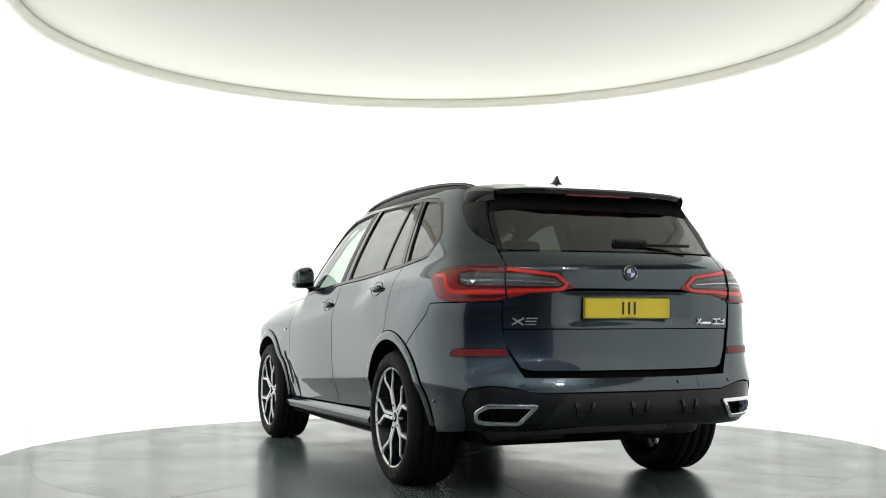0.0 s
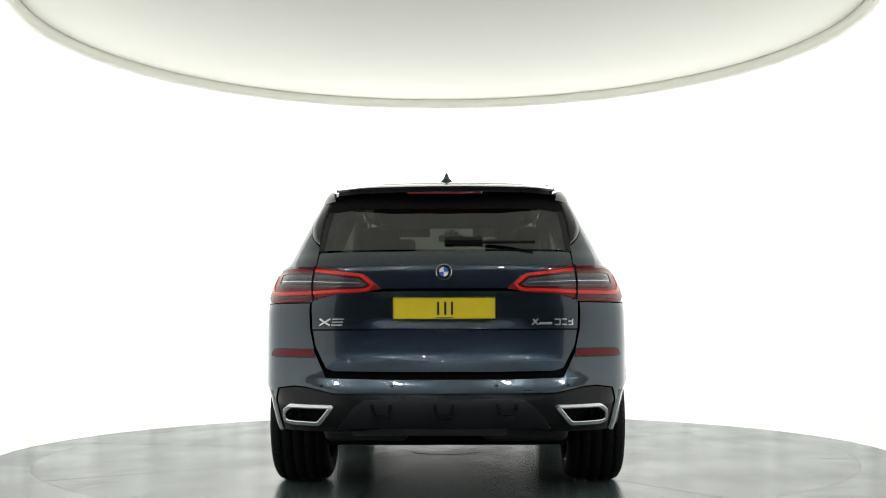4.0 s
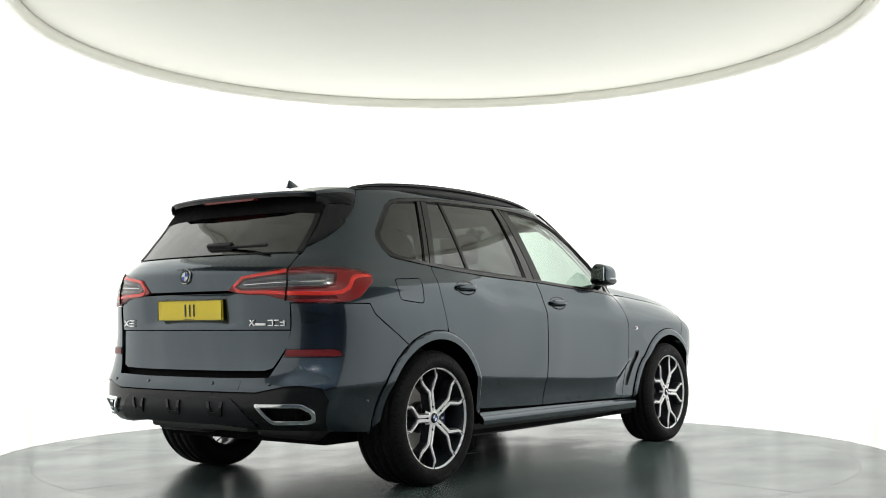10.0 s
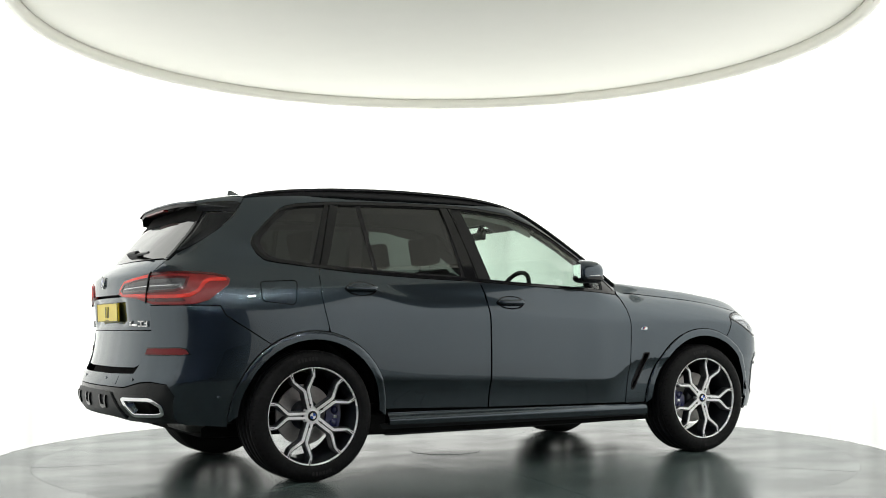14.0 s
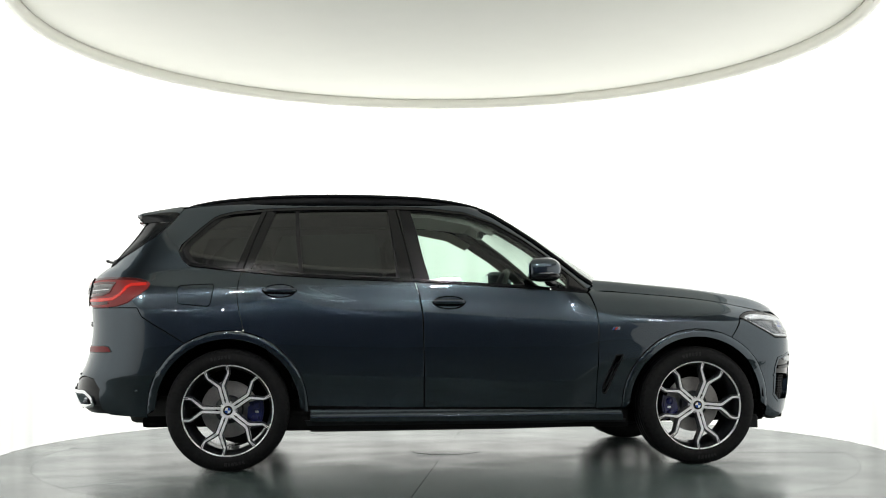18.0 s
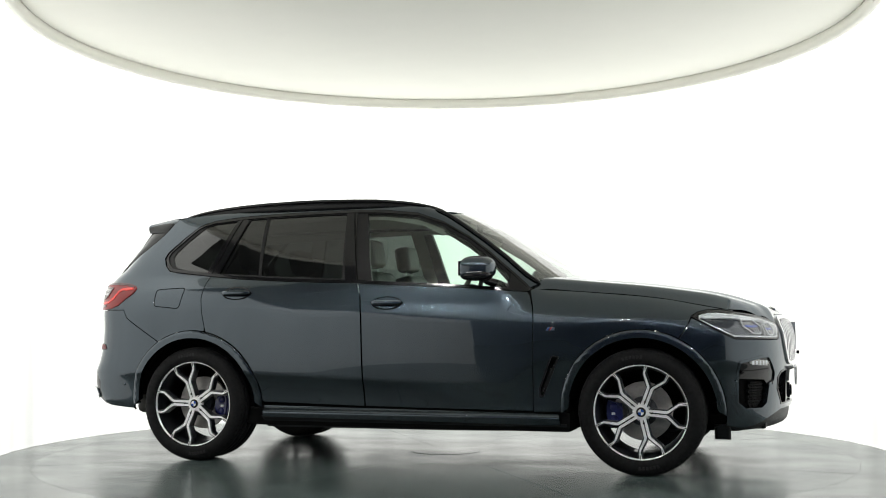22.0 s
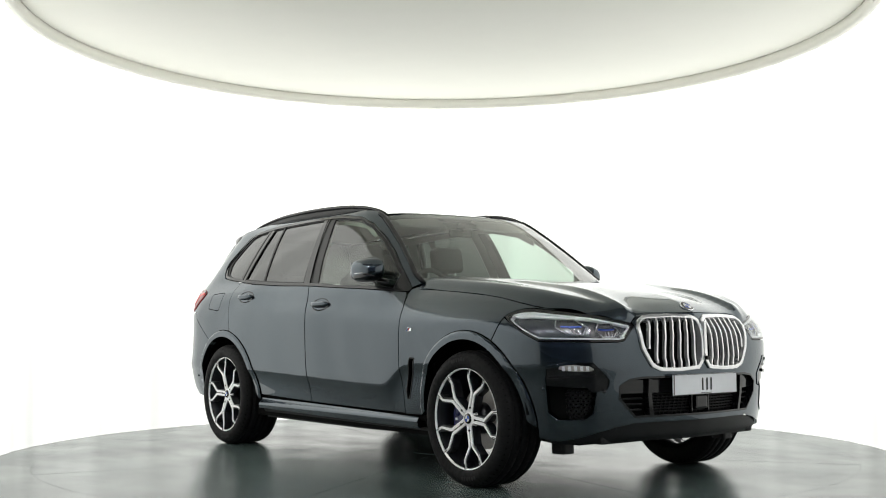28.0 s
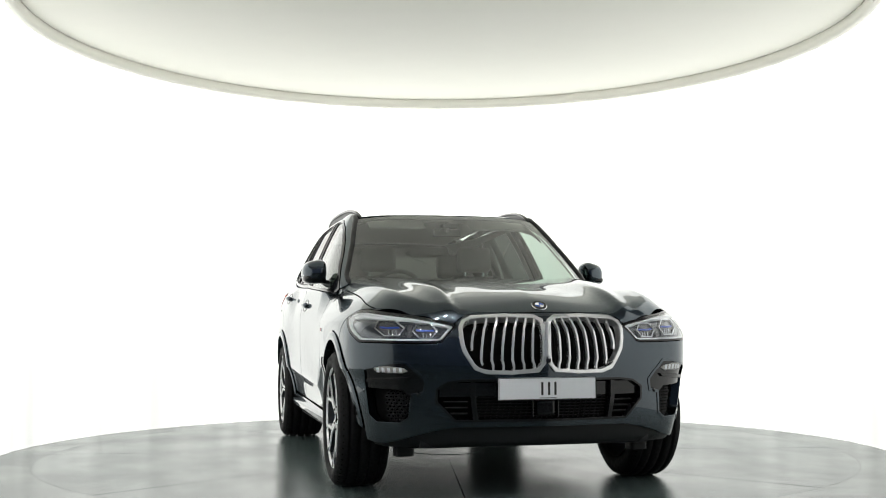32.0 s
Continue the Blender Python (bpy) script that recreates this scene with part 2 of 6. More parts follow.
def arc_wall():
    """A backlit cloth wall, a deep arc that runs on in two straight wings past its ends."""
    plan = []
    for i in range(97):
        t = radians(-8 + 196 * i / 96)
        plan.append((R_WALL * math.cos(t), R_WALL * math.sin(t)))
    first, last = plan[0], plan[-1]
    plan = [(first[0] + 0.12, first[1] - 5.8), (first[0] + 0.01, first[1] - 0.5)] + plan + [(last[0] - 0.01, last[1] - 0.5), (last[0] - 0.12, last[1] - 5.8)]
    verts, faces = [], []
    zs = [0.0, 0.02, 0.5, 1.5, 2.6, 3.7]
    n = len(plan)
    for k, (x, y) in enumerate(plan):
        r = math.hypot(x, y)
        fold = 0.004 * math.sin(k * 1.9) + 0.003 * math.sin(k * 0.71)
        for z in zs:
            verts.append((x * (1 + fold / r), y * (1 + fold / r), z))
    for k, (x, y) in enumerate(plan):
        r = math.hypot(x, y)
        for z in zs:
            verts.append((x * (1 + 0.05 / r), y * (1 + 0.05 / r), z))
    m = len(zs)
    wing = lambda k: k in (0, n - 2)
    for k in range(n - 1):
        for j in range(m - 2 if wing(k) else m - 1):
            a = k * m + j
            faces.append((a, a + m, a + m + 1, a + 1))
            b = a + n * m
            faces.append((b, b + 1, b + m + 1, b + m))
    for k in range(n - 1):
        for j in (0, m - 2 if wing(k) else m - 1):
            a = k * m + j
            faces.append((a, a + m, a + m + n * m, a + n * m))
    for k in (0, n - 1):
        for j in range(m - 2):
            a = k * m + j
            faces.append((a, a + 1, a + 1 + n * m, a + n * m))
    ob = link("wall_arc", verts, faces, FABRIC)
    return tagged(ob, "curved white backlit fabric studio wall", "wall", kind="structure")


def studio():
    bm = lathe([(R_TABLE + 0.0015, 0.0), (30, 0.0), (30, -0.3), (R_TABLE + 0.0015, -0.3)], 128, closed=True)
    tagged(part("floor", bm, FLOOR), "grey painted concrete floor round the turntable", "floor", kind="structure")
    bm = lathe([(0.001, -0.30), (R_TABLE + 0.1, -0.30), (R_TABLE + 0.1, -0.26), (0.001, -0.26)], 64, closed=True)
    tagged(part("floor_pit", bm, GAP), "dark pit under the turntable", "floor", kind="structure")
    arc_wall()
    prof = [(0.001, H_DISC + 0.085), (R_DISC - 0.064, H_DISC + 0.085), (R_DISC - 0.064, H_DISC + 0.13), (0.001, H_DISC + 0.13)]
    ceil = part("ceiling", lathe(prof, 160), CEILING)
    ceil.matrix_basis = pose(0, DISC_Y, 0)
    tagged(ceil, "round off-white suspended ceiling disc", "ceiling", kind="structure")
    lip = [(R_DISC - 0.060, H_DISC + 0.14), (R_DISC - 0.060, H_DISC + 0.035), (R_DISC - 0.060, H_DISC + 0.010), (R_DISC - 0.045, H_DISC - 0.002), (R_DISC - 0.02, H_DISC - 0.004), (R_DISC - 0.004, H_DISC + 0.006),
           (R_DISC, H_DISC + 0.03), (R_DISC, H_DISC + 0.14)]
    rim = part("trim_ceiling_rim", lathe(lip, 160, closed=True), RIM, smooth=True)
    rim.matrix_basis = pose(0, DISC_Y, 0)
    tagged(rim, "cream rounded rim of the ceiling disc", "trim", kind="structure")
    # the dark hall in which the set stands
    for name, s, at in (("wall_hall_front", (24, 0.2, 6), (0, -14, 3)), ("wall_hall_back", (24, 0.2, 6), (0, 8, 3)), ("wall_hall_side", (0.2, 22, 6), (-12, -3, 3)),
                        ("wall_hall_far_side", (0.2, 22, 6), (12, -3, 3)), ("ceiling_hall", (24, 22, 0.2), (0, -3, 6.1))):
        tagged(part(name, box(*s, at=at), HALL_TOP if "ceiling" in name else HALL), "dark plain wall of the hall round the set", "wall", kind="structure")


def turntable():
    """A round steel table of pie-shaped plates round a hub plate."""
    top = tagged(new("turntable"), "round grey steel turntable of pie-shaped plates, turning", "turntable")
    n = 8
    r0 = 0.25
    for i in range(n):
        a0, a1 = 34 + 360 / n * i + 0.10, 34 + 360 / n * (i + 1) - 0.10
        out = []
        for k in range(13):
            t = radians(a0 + (a1 - a0) * k / 12)
            out.append((R_TABLE * math.cos(t), R_TABLE * math.sin(t)))
        for k in range(7):
            t = radians(a1 + (a0 - a1) * k / 6)
            out.append((r0 * math.cos(t), r0 * math.sin(t)))
        part("plate", prism(out, -0.02, 0.0), TABLE, top)
    part("hub_plate", prism([((r0 - 0.005) * math.cos(radians(t)), (r0 - 0.005) * math.sin(radians(t))) for t in range(0, 360, 5)], -0.02, 0.002), TABLE, top)
    part("under_frame", lathe([(0.001, -0.15), (R_TABLE, -0.15), (R_TABLE, -0.024), (0.001, -0.024)], 96), GAP, top)
    return top


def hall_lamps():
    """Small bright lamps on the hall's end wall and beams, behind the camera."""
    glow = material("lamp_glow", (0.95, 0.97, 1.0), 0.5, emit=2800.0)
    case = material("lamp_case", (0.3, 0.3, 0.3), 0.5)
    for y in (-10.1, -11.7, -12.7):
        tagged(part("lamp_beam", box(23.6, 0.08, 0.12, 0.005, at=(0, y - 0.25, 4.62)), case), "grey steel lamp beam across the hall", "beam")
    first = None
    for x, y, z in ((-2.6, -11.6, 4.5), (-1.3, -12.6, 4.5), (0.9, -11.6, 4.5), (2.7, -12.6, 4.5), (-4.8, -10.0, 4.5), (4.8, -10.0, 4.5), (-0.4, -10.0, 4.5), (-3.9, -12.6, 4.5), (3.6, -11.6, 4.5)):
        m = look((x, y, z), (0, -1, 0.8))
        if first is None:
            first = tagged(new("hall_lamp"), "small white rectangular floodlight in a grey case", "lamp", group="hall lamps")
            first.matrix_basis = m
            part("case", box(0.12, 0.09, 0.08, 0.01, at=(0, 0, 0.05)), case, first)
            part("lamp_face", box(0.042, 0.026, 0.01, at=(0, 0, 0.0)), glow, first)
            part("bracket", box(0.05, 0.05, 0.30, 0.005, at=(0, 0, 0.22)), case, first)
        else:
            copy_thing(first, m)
    # larger fill lights added high under the roof, out of view, to brighten car and floor
    fill_glow = material("fill_glow", (1.0, 0.985, 0.95), 0.5, emit=330.0)
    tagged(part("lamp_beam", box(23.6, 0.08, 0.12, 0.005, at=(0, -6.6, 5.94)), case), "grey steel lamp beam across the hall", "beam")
    fill_lamp = None
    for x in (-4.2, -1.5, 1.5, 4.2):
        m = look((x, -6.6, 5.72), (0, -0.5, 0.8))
        if fill_lamp is None:
            fill_lamp = tagged(new("unseen_floodlight"), "added wide white fill light in a grey case, out of view", "lamp", group="floodlights")
            fill_lamp.matrix_basis = m
            part("case", box(0.30, 0.19, 0.07, 0.012, at=(0, 0, 0.045)), case, fill_lamp)
            part("lamp_face", box(0.26, 0.15, 0.01, at=(0, 0, 0.0)), fill_glow, fill_lamp)
            part("bracket", box(0.05, 0.05, 0.14, 0.005, at=(0, 0.05, 0.14)), case, fill_lamp)
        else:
            copy_thing(fill_lamp, m)


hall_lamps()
studio()
table = turntable()


# ---------- car body surfaces ----------
def smooth_curve(points):
    """A smooth function through (t, value) pairs, flat past its ends."""
    ts = [p[0] for p in points]
    vs = [p[1] for p in points]
    n = len(ts)
    slope = [(vs[i + 1] - vs[i]) / (ts[i + 1] - ts[i]) for i in range(n - 1)]
    tan = [slope[0]]
    for i in range(1, n - 1):
        a, b = slope[i - 1], slope[i]
        tan.append(0.0 if a * b <= 0 else 2 * a * b / (a + b))
    tan.append(slope[-1])

    def value(t):
        if t <= ts[0]:
            return vs[0]
        if t >= ts[-1]:
            return vs[-1]
        i = 0
        while ts[i + 1] < t:
            i += 1
        h = ts[i + 1] - ts[i]
        u = (t - ts[i]) / h
        return ((2 * u ** 3 - 3 * u ** 2 + 1) * vs[i] + (u ** 3 - 2 * u ** 2 + u) * h * tan[i]
                + (3 * u ** 2 - 2 * u ** 3) * vs[i + 1] + (u ** 3 - u ** 2) * h * tan[i + 1])
    return value


def ease(t, a, b):
    u = min(1.0, max(0.0, (t - a) / (b - a)))
    return u * u * (3 - 2 * u)


def bell(t, c, s):
    return math.exp(-((t - c) / s) ** 2)


class Ring:
    """A wall round the car: its plan at each height is a box with rounded ends. s runs from the middle of the nose (0)
    round the right side to the middle of the tail (full); y is negative on the right."""

    def __init__(self, front, rear, width, nose, tail):
        self.xf, self.mf, self.nf = front
        self.xr, self.mr, self.nr = rear
        self.width, self.nose, self.tail = width, nose, tail
        # tables along each rounded end: arc length, share of the length, share of the width
        self.tabs = []
        for m, n, lng in ((self.mf, self.nf, self.nose(0.7) - self.xf), (self.mr, self.nr, self.xr - self.tail(0.7))):
            ks = [max(0.0, math.cos(radians(90) * i / 1000)) ** (2 / n) for i in range(700)]
            last_k = ks[-1]
            ks += [last_k * (1 - i / 700) for i in range(1, 701)]
            ys = [max(0.0, 1 - k ** n) ** (1 / m) for k in ks]
            acc, tab = 0.0, [0.0]
            for a in range(1, len(ks)):
                acc += math.hypot(lng * (ks[a] - ks[a - 1]), 0.96 * (ys[a] - ys[a - 1]))
                tab.append(acc)
            self.tabs.append((np.array(tab), np.array(ks), np.array(ys)))
        self.af, self.ar = float(self.tabs[0][0][-1]), float(self.tabs[1][0][-1])
        self.mid = self.xf - self.xr
        self.full = self.af + self.mid + self.ar

    def at(self, s, z):
        if s < 0:
            x, y, z = self.at(-s, z)
            return (x, -y, z)
        if s > self.full:
            x, y, z = self.at(2 * self.full - s, z)
            return (x, -y, z)
        if s < self.af:
            tab, ks, ys = self.tabs[0]
            x = self.xf + (self.nose(z) - self.xf) * float(np.interp(s, tab, ks))
            y = self.width(x, z) * float(np.interp(s, tab, ys))
        elif s <= self.af + self.mid:
            x = self.xf - (s - self.af)
            y = self.width(x, z)
        else:
            tab, ks, ys = self.tabs[1]
            x = self.xr + (self.tail(z) - self.xr) * float(np.interp(self.full - s, tab, ks))
            y = self.width(x, z) * float(np.interp(self.full - s, tab, ys))
        return (x, -y, z)

    def side(self, x, z):
        """The place on the ring of a point seen from the side."""
        if x > self.xf:
            tab, ks, ys = self.tabs[0]
            return (float(np.interp(-min(1.0, (x - self.xf) / (self.nose(z) - self.xf)), -ks, tab)), z)
        if x < self.xr:
            tab, ks, ys = self.tabs[1]
            return (self.full - float(np.interp(-min(1.0, (self.xr - x) / (self.xr - self.tail(z))), -ks, tab)), z)
        return (self.af + self.xf - x, z)

    def front(self, y, z):
        """The place on the ring of a point of the nose; y is positive on the left."""
        tab, ks, ys = self.tabs[0]
        s = float(np.interp(min(1.0, abs(y) / self.width(self.nose(z) - 0.15, z)), ys, tab))
        return (s if y < 0 else -s, z)

    def rear(self, y, z):
        tab, ks, ys = self.tabs[1]
        s = float(np.interp(min(1.0, abs(y) / self.width(self.tail(z) + 0.15, z)), ys, tab))
        return (self.full - s if y < 0 else self.full + s, z)


side_z = smooth_curve([(0.15, 0.85), (0.25, 0.885), (0.35, 0.909), (0.44, 0.927), (0.50, 0.943), (0.538, 0.9565), (0.551, 0.962), (0.575, 0.9648), (0.70, 0.967), (0.87, 0.969), (0.92, 0.9682), (0.96, 0.9648), (1.0, 0.9555), (1.05, 0.940), (1.12, 0.922), (1.18, 0.902),
                       (1.26, 0.866), (1.34, 0.82)])
nose_z = smooth_curve([(0.16, 2.10), (0.22, 2.24), (0.30, 2.325), (0.40, 2.34), (0.55, 2.35), (0.70, 2.355), (0.82, 2.352), (0.90, 2.33), (0.96, 2.29), (1.02, 2.20), (1.1, 2.0)])
tail_z = smooth_curve([(0.20, -2.25), (0.28, -2.33), (0.34, -2.44), (0.40, -2.51), (0.48, -2.535), (0.56, -2.52), (0.66, -2.475), (0.76, -2.45), (0.88, -2.44), (1.0, -2.45), (1.10, -2.46), (1.17, -2.46),
                       (1.23, -2.42), (1.29, -2.345), (1.36, -2.285), (1.45, -2.225), (1.55, -2.15), (1.63, -2.09), (1.70, -2.02)])
hood_z = smooth_curve([(0.70, 1.20), (0.95, 1.19), (1.2, 1.172), (1.5, 1.145), (1.8, 1.105), (2.0, 1.075), (2.15, 1.036), (2.25, 0.990), (2.31, 0.950), (2.36, 0.91)])


screen_z = smooth_curve([(1.10, 1.13), (1.18, 1.035), (1.3, 0.860), (1.42, 0.676), (1.55, 0.465), (1.64, 0.295), (1.70, 0.15)])
back_z = smooth_curve([(1.20, -2.40), (1.28, -2.335), (1.36, -2.27), (1.45, -2.195), (1.55, -2.10), (1.63, -2.01), (1.70, -1.93)])
cabin_z = smooth_curve([(1.05, 0.93), (1.12, 0.915), (1.18, 0.898), (1.30, 0.856), (1.42, 0.805), (1.55, 0.742), (1.64, 0.690), (1.68, 0.655), (1.71, 0.60)])


def cabin_width(x, z):
    return cabin_z(z) - 0.010 * max(0.0, -x - 0.4) ** 2 - 0.02 * ease(z, 1.2, 1.6) * max(0.0, -x - 1.2)


def shoulder(x, z):
    """How far the top of the front wing rolls inwards."""
    top = hood_z(x) - 0.03
    u = min(1.0, max(0.0, (z - (top - 0.24)) / 0.24))
    return 0.26 * (1 - math.sqrt(max(0.0, 1 - u * u)))


# how far the two creases along the flank rise or fall from their mean heights
low_rise = smooth_curve([(-1.10, 0.026), (-0.31, -0.006), (0.62, -0.030), (0.68, -0.022), (0.72, 0.0), (0.89, 0.098), (1.02, 0.115)])
high_rise = smooth_curve([(-1.25, 0.130), (-1.13, 0.115), (-0.89, 0.050), (-0.71, 0.022), (-0.30, 0.012), (0.10, -0.015), (0.85, -0.055)])


def body_width(x, z):
    lo, hi = low_rise(x), high_rise(x)
    y = side_z(z - lo * bell(z, 0.548 + lo, 0.16) - hi * bell(z, 0.985 + hi, 0.17))
    y += 0.020 * bell(x, -1.49, 0.55) * bell(z, 0.80, 0.28) + 0.014 * bell(x, 1.49, 0.5) * bell(z, 0.78, 0.25)
    y -= 0.008 * bell(z, 0.52, 0.12) * bell(x, -0.1, 0.8)
    y -= 0.014 * ease(z, 0.95, 1.2) * max(0.0, -x - 0.4) ** 2 * 1.2
    g = ease(z, 1.14, 1.27)
    y = (1 - g) * y + g * cabin_width(x, z)
    f = ease(x, 0.55, 0.95)
    if f:
        y = (1 - f) * y + f * (min(y, 0.975) + 0.0 - shoulder(x, z)) if z > 0.7 else y
        y = max(y, 0.3)
    return y


BODY = Ring((1.0, 1.45, 9.0), (-1.3, 2.1, 8.4), body_width, nose_z, tail_z)

CABIN = Ring((-0.3, 2.4, 7.0), (-1.0, 4.0, 6.0), cabin_width, screen_z, back_z)
roof_x = smooth_curve([(-2.2, 1.622), (-2.05, 1.655), (-1.8, 1.700), (-1.4, 1.720), (-0.9, 1.727), (-0.4, 1.722), (0.0, 1.696), (0.25, 1.660), (0.40, 1.625)])


def roof_at(x, y):
    v = abs(y) / 0.68
    return (x, y, roof_x(x) - 0.022 * v ** 2 - 0.035 * v ** 6)


def seam_z(x):
    """The height of the joint between bonnet and wing."""
    return hood_z(x) - 0.083 - 0.018 * ease(x, 1.60, 2.0)


lip_dip = smooth_curve([(0.0, 0.004), (0.16, 0.017), (0.30, 0.029), (0.36, 0.031), (0.41, 0.028), (0.44, 0.017), (0.47, 0.002), (0.545, 0.013), (0.62, 0.006), (0.70, 0.0)])
edge_dip = smooth_curve([(0.85, -0.009), (1.1, 0.001), (1.3, 0.0033), (1.5, 0.0006), (1.8, -0.0005), (1.9, 0.001), (2.02, 0.003), (2.2, 0.0)])


def hood_at(x, y):
    nose = nose_z(0.93)
    w = 0.972
    if x > 1.0:
        xi = min(0.9999, (x - 1.0) / (nose + 0.02 - 1.0))
        w = 0.972 * (1 - xi ** 9.0) ** (1 / 1.45)
    d = max(0.0, w - abs(y))
    u = max(0.0, 1 - d / 0.26)
    crest = 0.62 - 0.16 * (x - 1.0)
    full = 0.018 * ease(2.20 - x, 0.0, 0.40)
    z = hood_z(x) - (0.03 - full) * min(1.0, abs(y) / 0.66) ** 2.5 - full * ease(u, 0.0, 0.5) - 0.24 * (1 - math.sqrt(max(0.0, 1 - u * u)))
    z -= 0.031 * ease(u, 0.0, 0.7) * ease(2.24 - x, 0.0, 0.12)
    z -= lip_dip(abs(y)) * ease(x, 1.50, 2.25)
    z -= edge_dip(x) * ease(u, 0.15, 0.6)
    z -= 0.008 * ease(1.35 - x, 0.0, 0.35) * ease(u, 0.1, 0.45)
    z += 0.016 * bell(abs(y), crest, 0.085) * ease(2.28 - x, 0.0, 0.5)
    return (x, y, z)


from mathutils.geometry import delaunay_2d_cdt


def inside(poly, x, y):
    c = False
    n = len(poly)
    for i in range(n):
        x0, y0 = poly[i]
        x1, y1 = poly[i - 1]
        if (y0 > y) != (y1 > y) and x < (x1 - x0) * (y - y0) / (y1 - y0) + x0:
            c = not c
    return c


def densify(poly, step):
    out = []
    n = len(poly)
    for i in range(n):
        a, b = poly[i], poly[(i + 1) % n]
        k = max(1, int(math.dist(a, b) / step + 0.5))
        for j in range(k):
            out.append((a[0] + (b[0] - a[0]) * j / k, a[1] + (b[1] - a[1]) * j / k))
    return out


def rounded(poly, r, seg=4):
    """The outline with each corner rounded by about r."""
    out = []
    n = len(poly)
    for i in range(n):
        p, a, b = Vector(poly[i]), Vector(poly[i - 1]), Vector(poly[(i + 1) % n])
        da, db = (a - p), (b - p)
        q = min(r, da.length * 0.45, db.length * 0.45)
        s, e = p + da.normalized() * q, p + db.normalized() * q
        for k in range(seg + 1):
            t = k / seg
            out.append(tuple((1 - t) ** 2 * s + 2 * t * (1 - t) * p + t * t * e))
    return out


def panel(name, outline, at, mat, parent, holes=(), step=0.028, off=0.0, thick=0.018, mirror=False, label="", lip=0.0012):
    """A sheet cut to an outline in the two coordinates of a surface, lying on it (off: metres proud of it), with turned-in edges."""
    if mat is PAINT:
        outline = grow(outline, -0.0012)
    rings = [densify(outline, step)] + [densify(h, step) for h in holes]
    pts, edges = [], []
    for r in rings:
        base = len(pts)
        pts += r
        edges += [(base + i, base + (i + 1) % len(r)) for i in range(len(r))]
    nb = len(pts)
    us, vs = [p[0] for p in rings[0]], [p[1] for p in rings[0]]
    u = min(us) + step / 2
    row = 0
    while u < max(us):
        v = min(vs) + step / 2 * (1 + row % 2)
        while v < max(vs):
            if inside(rings[0], u, v) and not any(inside(h, u, v) for h in rings[1:]):
                near = min((u - p[0]) ** 2 + (v - p[1]) ** 2 for p in pts[:nb])
                if near > (0.45 * step) ** 2:
                    pts.append((u, v))
            v += step
        u += step * 0.87
        row += 1
    vo, eo, fo, *_ = delaunay_2d_cdt([Vector(p) for p in pts], edges, [], 1, 1e-6)
    tris = []
    for f in fo:
        cu = sum(vo[i][0] for i in f) / 3
        cv = sum(vo[i][1] for i in f) / 3
        if inside(rings[0], cu, cv) and not any(inside(h, cu, cv) for h in rings[1:]):
            tris.append(tuple(f))
    h = 0.003
    P, N = [], []
    for q in vo:
        p = Vector(at(q[0], q[1]))
        a = Vector(at(q[0] + h, q[1])) - Vector(at(q[0] - h, q[1]))
        b = Vector(at(q[0], q[1] + h)) - Vector(at(q[0], q[1] - h))
        nrm = a.cross(b)
        nrm = nrm.normalized() if nrm.length > 1e-12 else Vector((0, 0, 1))
        P.append(p)
        N.append(nrm)
    if sum(n.dot(p - Vector((0, 0, 0.75))) for p, n in zip(P, N)) < 0:
        N = [-n for n in N]
    # outward winding
    good = []
    for f in tris:
        fn = (P[f[1]] - P[f[0]]).cross(P[f[2]] - P[f[0]])
        good.append(f if fn.dot(N[f[0]]) > 0 else f[::-1])
    tris = good
    P = [p + n * off for p, n in zip(P, N)]
    count = {}
    for f in tris:
        for i in range(3):
            e = (f[i], f[(i + 1) % 3])
            count[e] = 1
    rim = [e for e in count if (e[1], e[0]) not in count]
    verts, norms, faces = list(P), list(N), list(tris)
    # rolled edge: a narrow chamfer and a deep skirt
    idx = {}
    out = {}
    for a, b in rim:
        d = (P[b] - P[a]).normalized()
        o = d.cross(N[a])
        for k in (a, b):
            out[k] = out.get(k, Vector()) + o
    for k, o in out.items():
        o = o.normalized() if o.length > 1e-9 else Vector((0, 0, 1))
        n0 = len(verts)
        verts += [P[k] + o * lip - N[k] * lip, P[k] + o * lip - N[k] * lip, P[k] + o * lip - N[k] * thick]
        norms += [(N[k] + o).normalized(), o, o]
        idx[k] = n0
    for a, b in rim:
        faces.append((b, a, idx[a], idx[b]))
        faces.append((idx[b] + 1, idx[a] + 1, idx[a] + 2, idx[b] + 2))
    if mirror:
        verts = [Vector((v[0], -v[1], v[2])) for v in verts]
        norms = [Vector((v[0], -v[1], v[2])) for v in norms]
        faces = [f[::-1] for f in faces]
    return link(name, verts, faces, mat, parent, label, normals=norms)


def both(name, outline, at, mat, parent, **kw):
    a = panel(name, outline, at, mat, parent, **kw)
    b = panel(name, outline, at, mat, parent, mirror=True, **kw)
    return a, b


def S(*pts):
    return [BODY.side(x, z) for x, z in pts]


def C(*pts):
    return [CABIN.side(x, z) for x, z in pts]


def circle(cx, cz, r, a0, a1, n=16):
    return [(cx + r * math.cos(radians(a0 + (a1 - a0) * i / n)), cz + r * math.sin(radians(a0 + (a1 - a0) * i / n))) for i in range(n + 1)]


WB = 1.4875
car = tagged(new("car"), "dark blue-grey metallic estate SUV parked on the turntable", "car")
ARCH = 0.492          # outer edge of the wheel-arch flares
LIP_R = 0.440         # wheel opening
G = 0.0035            # half a shut line


def R(*pts):
    return [BODY.rear(y, z) for y, z in pts]


